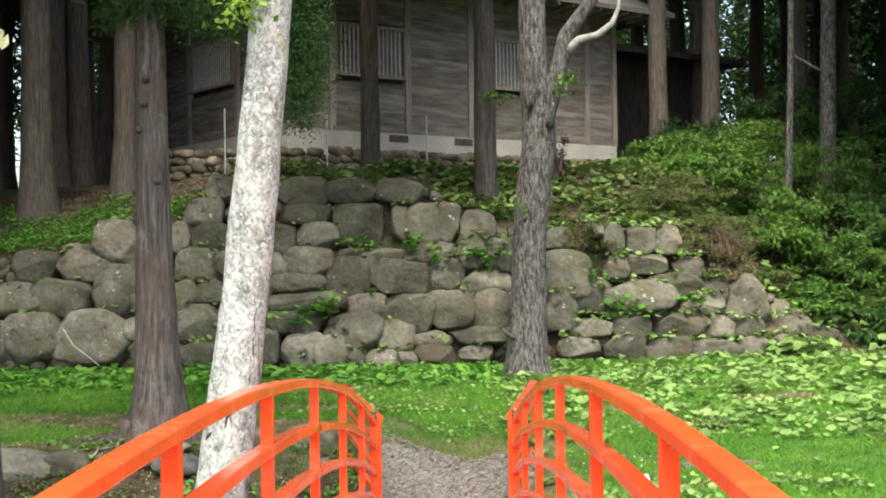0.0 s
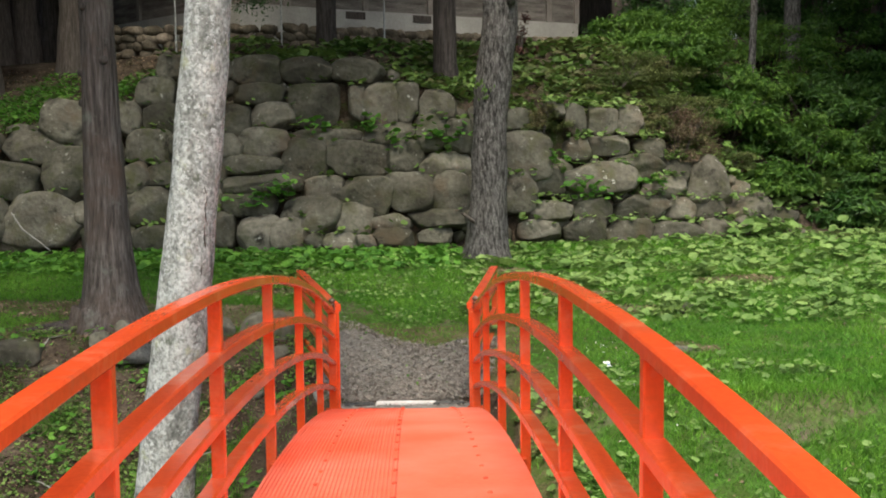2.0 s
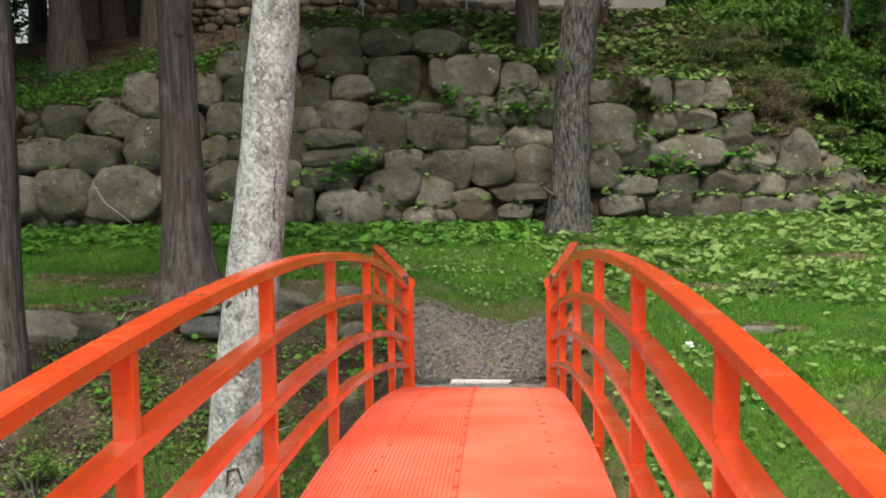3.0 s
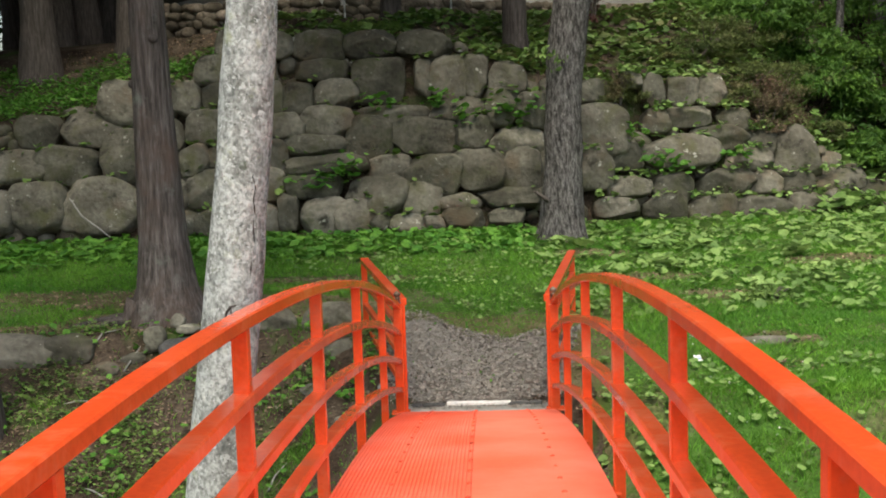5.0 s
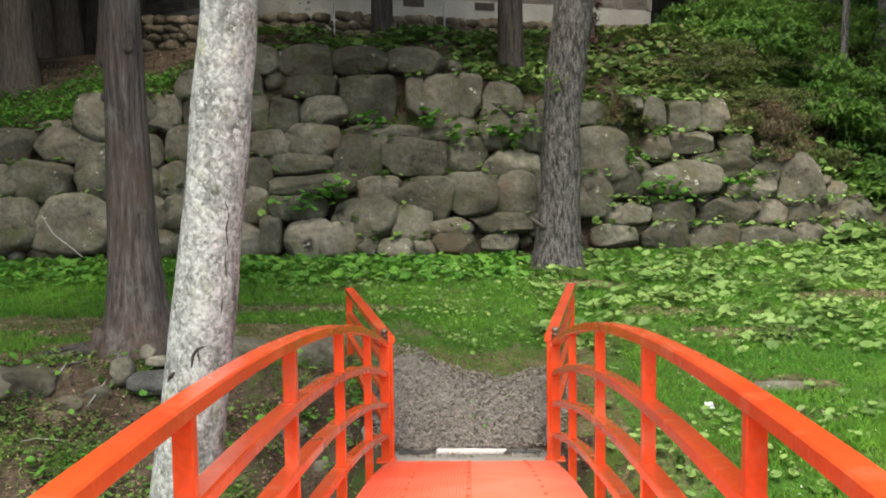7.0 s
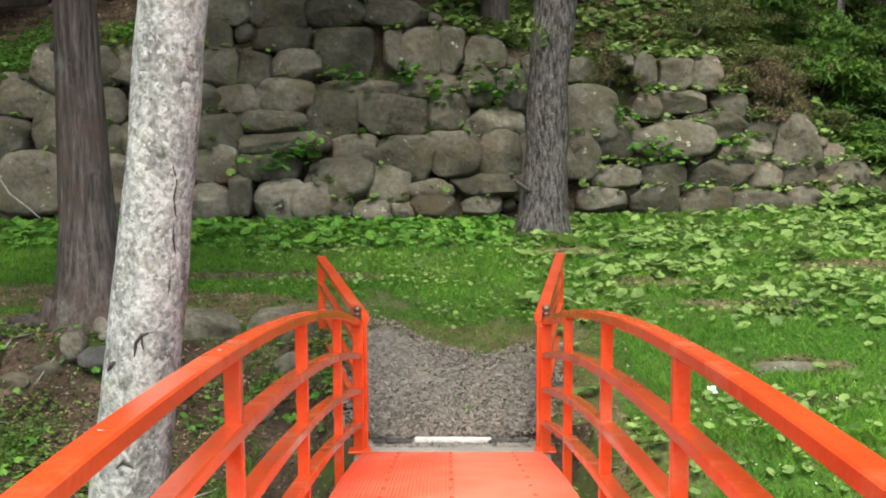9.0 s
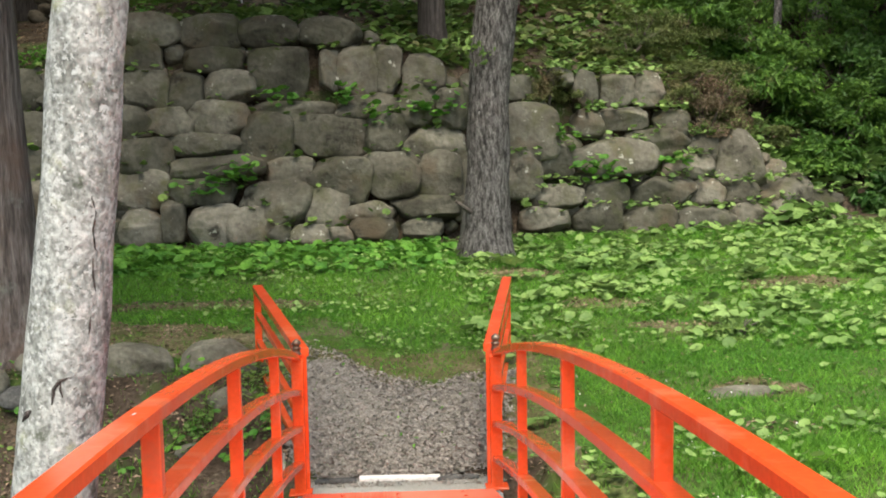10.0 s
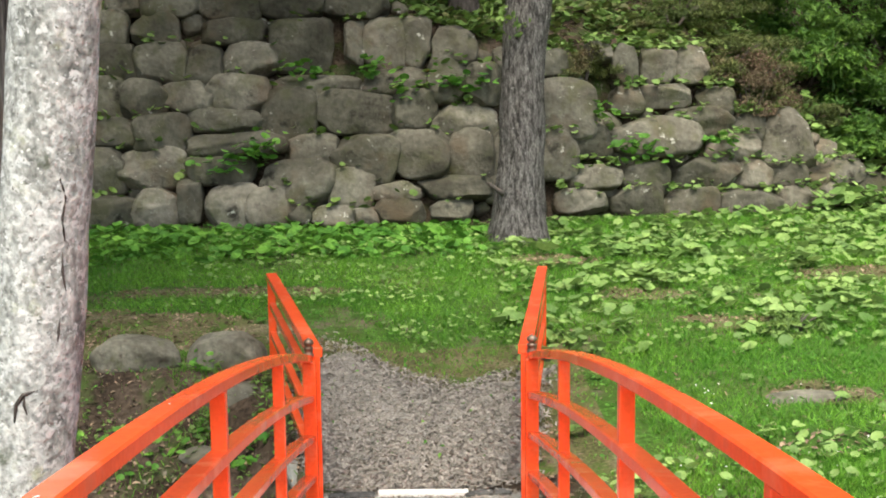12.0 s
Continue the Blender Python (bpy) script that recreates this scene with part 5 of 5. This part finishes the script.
w = scatter(16000, (-8, 9, -4.5, 9.2), weed_ok, R)
tagged(leaf_mesh("weeds", [(x, y, ground_z(x, y) + R.uniform(0.02, 0.09)) for x, y in w], R.normal(size=(len(w), 3)) * 0.4 + np.array([0, -0.2, 1.0]), R.uniform(0.015, 0.045, len(w)), MIDLEAF, R), "small broad-leaved weeds and clover in the grass", "weeds", kind="stuff")
lit = scatter(13000, (-7, 6, -4.5, 9.0), lambda x, y, rng: y < foot_y(x) and not abs(x) < 0.75 and (bare(x, y) or rng.uniform() < 0.08), R)
tagged(leaf_mesh("leaf_litter", [(x, y, ground_z(x, y) + 0.012) for x, y in lit], R.normal(size=(len(lit), 3)) * 0.35 + np.array([0, 0, 1.0]), R.uniform(0.02, 0.06, len(lit)), LITTER, R), "brown dead leaves and twigs on bare soil", "leaf litter", kind="stuff")


lit = scatter(6000, (-9, 8, 9.6, 15), lambda x, y, rng: ground_z(x, y) > wall_top(x) - 0.1, R)
tagged(leaf_mesh("bank_litter", [(x, y, ground_z(x, y) + 0.015) for x, y in lit], R.normal(size=(len(lit), 3)) * 0.35 + np.array([0, 0, 1.0]), R.uniform(0.03, 0.09, len(lit)), LITTER, R), "brown dead leaves and twigs on the upper bank", "leaf litter", kind="stuff")


# butterbur: round kidney leaves on short stalks
def butter_leaf_mesh(k, mat):
    rng = random.Random(70 + k)
    bm = bmesh.new()
    c = bm.verts.new((0, -0.12, -0.16))
    ring = []
    for j in range(13):
        a = radians(-90 + 16 + (360 - 32) * j / 12)
        r = 0.5 * (1 + rng.uniform(-0.07, 0.07))
        ring.append(bm.verts.new((r * math.cos(a), r * math.sin(a), rng.uniform(-0.06, 0.05))))
    for a, b in zip(ring, ring[1:]):
        bm.faces.new((c, a, b))
    me = bpy.data.meshes.new("leaf")
    bm.to_mesh(me)
    bm.free()
    me.materials.append(mat)
    return me


LEAVES = [butter_leaf_mesh(k, BUTTERBUR) for k in range(5)]
DARK_LEAVES = [butter_leaf_mesh(k + 9, MIDLEAF) for k in range(5)]
rb = random.Random(77)


def butterbur(x, y, count, size):
    z = ground_z(x, y)
    t = thing("butterbur_plant", "butterbur with broad round light green leaves", "plant", x, y, z, group="butterbur plants")
    for k in range(count):
        a, r = rb.uniform(0, 6.28), rb.uniform(0.0, 0.28) * (1 + size)
        lx, ly, s = r * math.cos(a), r * math.sin(a), size * rb.uniform(0.65, 1.25)
        lz = ground_z(x + lx, y + ly) - z + s * rb.uniform(0.35, 0.8)
        leaf = new("leaf", (LEAVES if x > 0.8 else DARK_LEAVES)[rb.randrange(5)])
        leaf.parent = t
        leaf.matrix_basis = pose(lx, ly, lz, rb.uniform(-12, 32), rb.uniform(-22, 22), rb.uniform(0, 360)) @ Matrix.Diagonal((s, s, s, 1))
        v, f = tube([(lx * 0.4, ly * 0.4, -0.02, 0.006), (lx, ly, lz - 0.1 * s, 0.004)], sides=4)
        mesh_object("stalk", v, f, IVY, t)


def patch(x, y):
    return noise.noise(Vector((x * 0.55 + 2.1, y * 0.8, 7)))


count = 0
while count < 225:
    x, y = rb.uniform(-7.5, 8.0), rb.uniform(3.2, 9.3)
    band = foot_y(x) - y
    if band < 0.08 or bare(x, y):
        continue
    if x < 0.8:
        keep = band < 2.5 + 0.8 * patch(x, y)
    else:
        keep = noise.noise(Vector((x * 1.1 + 2.1, y * 1.5, 7))) > 0.12 - 0.05 * max(0, x - 2) - (0.25 if band < 2.2 else 0) or band < 0.5
    if not keep:
        continue
    butterbur(x, y, rb.randint(4, 8), rb.uniform(0.1, 0.185) if x > 0.8 else rb.uniform(0.09, 0.155))
    count += 1
for x, y in ((1.1, 0.9), (1.3, 0.2), (1.5, -0.3), (2.9, 0.9), (3.3, 0.6), (3.0, 1.4), (2.4, 1.9), (1.2, 2.2), (2.1, 0.2), (3.9, 1.1), (3.6, 2.0), (1.0, -0.9), (1.7, -1.2), (-1.4, 4.0), (-1.2, 0.2), (-1.9, -0.6), (-2.6, 0.3), (-3.3, 1.0), (-3.0, -1.2), (-2.4, 3.0), (-4.0, -1.8), (-3.0, 3.6)):
    butterbur(x, y, rb.randint(2, 4), rb.uniform(0.07, 0.13))


def kidney_field(name, label, rows, mat, rng, lo, hi, lift):
    """Joined round leaves for what nobody could count."""
    verts, faces = [], []
    for x, y, z in rows:
        s = rng.uniform(lo, hi)
        m = pose(x, y, z + rng.uniform(0.02, lift), rng.uniform(-5, 45), rng.uniform(-25, 25), rng.uniform(0, 360))
        b = len(verts)
        verts.append(m @ Vector((0, -0.1 * s, -0.14 * s)))
        for j in range(8):
            a = radians(-74 + 328 * j / 7)
            verts.append(m @ Vector((0.5 * s * math.cos(a), 0.5 * s * math.sin(a), rng.uniform(-0.05, 0.05) * s)))
        faces += [(b, b + 1 + j, b + 2 + j) for j in range(7)]
    return tagged(mesh_object(name, verts, faces, mat), label, "leaves", kind="stuff")


bank = scatter(7600, (-10, 8.5, 9.6, 15.5), lambda x, y, rng: ground_z(x, y) > wall_top(x) - 0.05 and noise.noise(Vector((x * 0.7, y * 0.7, 12))) > rng.uniform(-0.35, 0.45) and not (x > -3.5 and y > 14.7 + (x + 3.4) * 0.75 - 0.9), R)
kidney_field("bank_leaves", "broad green leaves covering the bank above the boulders", [(x, y, ground_z(x, y)) for x, y in bank if x > -4.2], IVY, R, 0.07, 0.19, 0.13)
weedy = scatter(7500, (-12, -3.6, 9.8, 13.6), lambda x, y, rng: ground_z(x, y) > wall_top(x) - 0.05 and noise.noise(Vector((x * 0.8, y * 0.8, 19))) > rng.uniform(-0.5, 0.35) + 0.12 * (y - 11), R)
kidney_field("bank_weeds", "small fresh green weeds on the bank under the cedars", [(x, y, ground_z(x, y)) for x, y in weedy], MIDLEAF, R, 0.03, 0.085, 0.16)
slope = scatter(2600, (0.2, 6.0, 10.4, 14.2), lambda x, y, rng: ground_z(x, y) > wall_top(x) - 0.1 and noise.noise(Vector((x * 0.9, y * 0.9, 15))) > rng.uniform(-0.6, 0.4), R)
kidney_field("slope_leaves", "dull olive leaves of low plants on the upper slope", [(x, y, ground_z(x, y)) for x, y in slope[::2]], OLIVE, R, 0.07, 0.19, 0.16)
kidney_field("slope_leaves", "light green leaves of low plants on the upper slope", [(x, y, ground_z(x, y)) for x, y in slope[1::4]], BUTTERBUR, R, 0.06, 0.17, 0.14)
small = scatter(4600, (-7.5, 10, 2.6, 10.5), lambda x, y, rng: 0.05 < foot_y(x) - y and not bare(x, y) and (noise.noise(Vector((x * 1.1 + 2.1, y * 1.5, 7))) > 0.1 - 0.06 * max(0, x - 2) + rng.uniform(-0.55, 0.15) if x > 0.8 else foot_y(x) - y < 2.2), R)
kidney_field("butterbur_leaves", "young pale butterbur leaves in the meadow", [(x, y, ground_z(x, y)) for x, y in small if x > 0.8], BUTTERBUR, R, 0.05, 0.15, 0.1)
kidney_field("green_leaves", "young green butterbur leaves under the wall", [(x, y, ground_z(x, y)) for x, y in small if x <= 0.8], MIDLEAF, R, 0.05, 0.15, 0.1)
meadow_leaf = scatter(2600, (-2.5, 6.5, 2.9, 8.2), lambda x, y, rng: y < foot_y(x) - 0.8 and not bare(x, y) and y > gravel_end(x) + 0.5 and noise.noise(Vector((x * 1.3, y * 1.3, 71))) > rng.uniform(-0.3, 0.5), R)
kidney_field("meadow_leaves", "small light green leaves scattered through the grass", [(x, y, ground_z(x, y) + 0.03) for x, y in meadow_leaf], BUTTERBUR, R, 0.025, 0.065, 0.07)
low = scatter(15000, (-7, -0.85, -4.5, 2.7), lambda x, y, rng: noise.noise(Vector((x * 1.1, y * 1.1, 31))) > rng.uniform(-0.15, 0.35), R)
kidney_field("bank_weeds", "patches of low green weeds on the stream bank", [(x, y, ground_z(x, y)) for x, y in low], IVY, R, 0.016, 0.05, 0.1)
low = scatter(2200, (0.8, 6, -4.5, 0.6), lambda x, y, rng: noise.noise(Vector((x * 1.1, y * 1.1, 37))) > rng.uniform(-0.3, 0.3), R)
low_big = scatter(1500, (-7, -0.9, -4.5, 2.6), lambda x, y, rng: noise.noise(Vector((x * 1.6, y * 1.6, 63))) > rng.uniform(0.0, 0.4), R)
kidney_field("bank_weeds", "clumps of broader light green weeds on the stream bank", [(x, y, ground_z(x, y)) for x, y in low_big], MIDLEAF, R, 0.035, 0.085, 0.16)
kidney_field("slope_weeds", "patches of low green weeds beside the bridge", [(x, y, ground_z(x, y)) for x, y in low], BUTTERBUR, R, 0.035, 0.09, 0.12)
# leaves and moss growing in the joints of the boulder wall
joint = []
for x, z, w, h in PLACED:
    side = x > 1.5
    for k in range(R.integers(14, 44) if side else R.integers(0, 12)):
        jx, jz = x + R.uniform(-0.5, 0.5) * w, z + h * 0.5 + R.uniform(-0.06, 0.06)
        joint.append((jx, wall_y(jx, jz) + R.uniform(-0.12, 0.12), jz))
kidney_field("wall_leaves", "small leafy plants rooted between the boulders", [q for q in joint if q[0] <= 1.5], IVY, R, 0.05, 0.15, 0.1)
kidney_field("wall_leaves", "small bright leafy plants rooted between the boulders", [q for q in joint if q[0] > 1.5], BUTTERBUR, R, 0.05, 0.13, 0.1)
foot = scatter(900, (5.5, 11, 8.8, 12.2), lambda x, y, rng: y > foot_y(x) - 0.5 and noise.noise(Vector((x * 0.9, y * 0.9, 44))) > rng.uniform(-0.3, 0.35), R)
kidney_field("slope_leaves", "broad light green leaves spilling down beside the wall", [(x, y, ground_z(x, y) + 0.05) for x, y in foot], BUTTERBUR, R, 0.1, 0.26, 0.25)
for x, z in ((-2.2, 1.5), (-2.05, 1.62), (-2.6, 1.35), (-0.1, 2.35), (-1.5, 2.6), (-0.6, 2.6), (0.5, 2.45), (0.85, 2.4), (2.9, 1.5), (3.2, 1.45), (4.2, 1.55), (2.5, 2.0)):
    rows = [(x + R.normal() * 0.15, wall_y(x, z) - 0.2 + R.normal() * 0.05, z + R.normal() * 0.08) for k in range(22)]
    tagged(kidney_field("wall_plant", "leafy green plant growing from a joint in the boulders", rows, MIDLEAF, R, 0.07, 0.16, 0.06), category="plant", group="wall plants")

blossom = [(R.normal() * 0.35 + cx, R.normal() * 0.2 + cy) for cx, cy in ((2.5, 0.1), (2.2, -0.5), (2.0, 1.3)) for k in range(16)]
tagged(leaf_mesh("clover_blossoms", [(x, y, ground_z(x, y) + 0.05) for x, y in blossom], R.normal(size=(len(blossom), 3)) * 0.3 + np.array([0, -0.4, 1.0]), R.uniform(0.012, 0.024, len(blossom)), WHITE, R), "tiny white clover blossoms in the grass", "flowers", kind="stuff")

# ---- small things ----
wrap = thing("litter_wrapper", "crumpled white wrapper with blue print lying in the grass", "litter", 1.95, 0.68, ground_z(1.95, 0.68) + 0.035, rz=20)
bm = bmesh.new()
bmesh.ops.create_grid(bm, x_segments=5, y_segments=5, size=0.038)
rw = random.Random(5)
for v in bm.verts:
    v.co = Vector((v.co.x * 0.95, v.co.y * 0.6, rw.uniform(0, 0.02) + v.co.y * 0.6))
bmesh.ops.solidify(bm, geom=bm.faces[:], thickness=0.002)
part("sheet", bm, WHITE, wrap)
part("print", box(0.022, 0.015, 0.003, pose(0.008, -0.009, 0.012, 40, 5, 0)), BLUEPRINT, wrap)
stick = thing("dead_branch", "thin bare grey branch leaning on the boulders", "branch", 0, 0, 0)
limb_part("stick", [(-6.35, 8.95, 1.25, 0.012), (-6.15, 8.85, 0.98, 0.014), (-5.85, 8.75, 0.78, 0.012), (-5.65, 8.6, 0.66, 0.008)], PALEWOOD, stick, sides=6)
rk = random.Random(61)
for k in range(16):
    x, y = rk.uniform(-5.2, -1.2), rk.uniform(-2.5, 2.2)
    a, l = rk.uniform(0, 3.14), rk.uniform(0.2, 0.6)
    tw = thing("fallen_twig", "thin grey dead twig lying on the bank soil", "twig", 0, 0, 0, group="fallen twigs")
    x1, y1 = x + l * math.cos(a), y + l * math.sin(a)
    xm, ym = (x + x1) / 2 + rk.uniform(-0.04, 0.04), (y + y1) / 2
    limb_part("stick", [(x, y, ground_z(x, y) + 0.015, 0.009), (xm, ym, ground_z(xm, ym) + 0.035, 0.008), (x1, y1, ground_z(x1, y1) + 0.012, 0.004)], PALEWOOD, tw, sides=5)
for side, y in ((-1, -6.15), (-1, -5.0), (-1, -3.9)):
    c = np.array([[-0.655, y, arch(y) + 0.062]])
    tagged(leaf_mesh("fallen_petal", c, np.array([[0, 0.1, 1.0]]), np.array([0.015]), WHITE, R), "tiny pale petal lying on the red handrail", "petal", group="fallen petals")
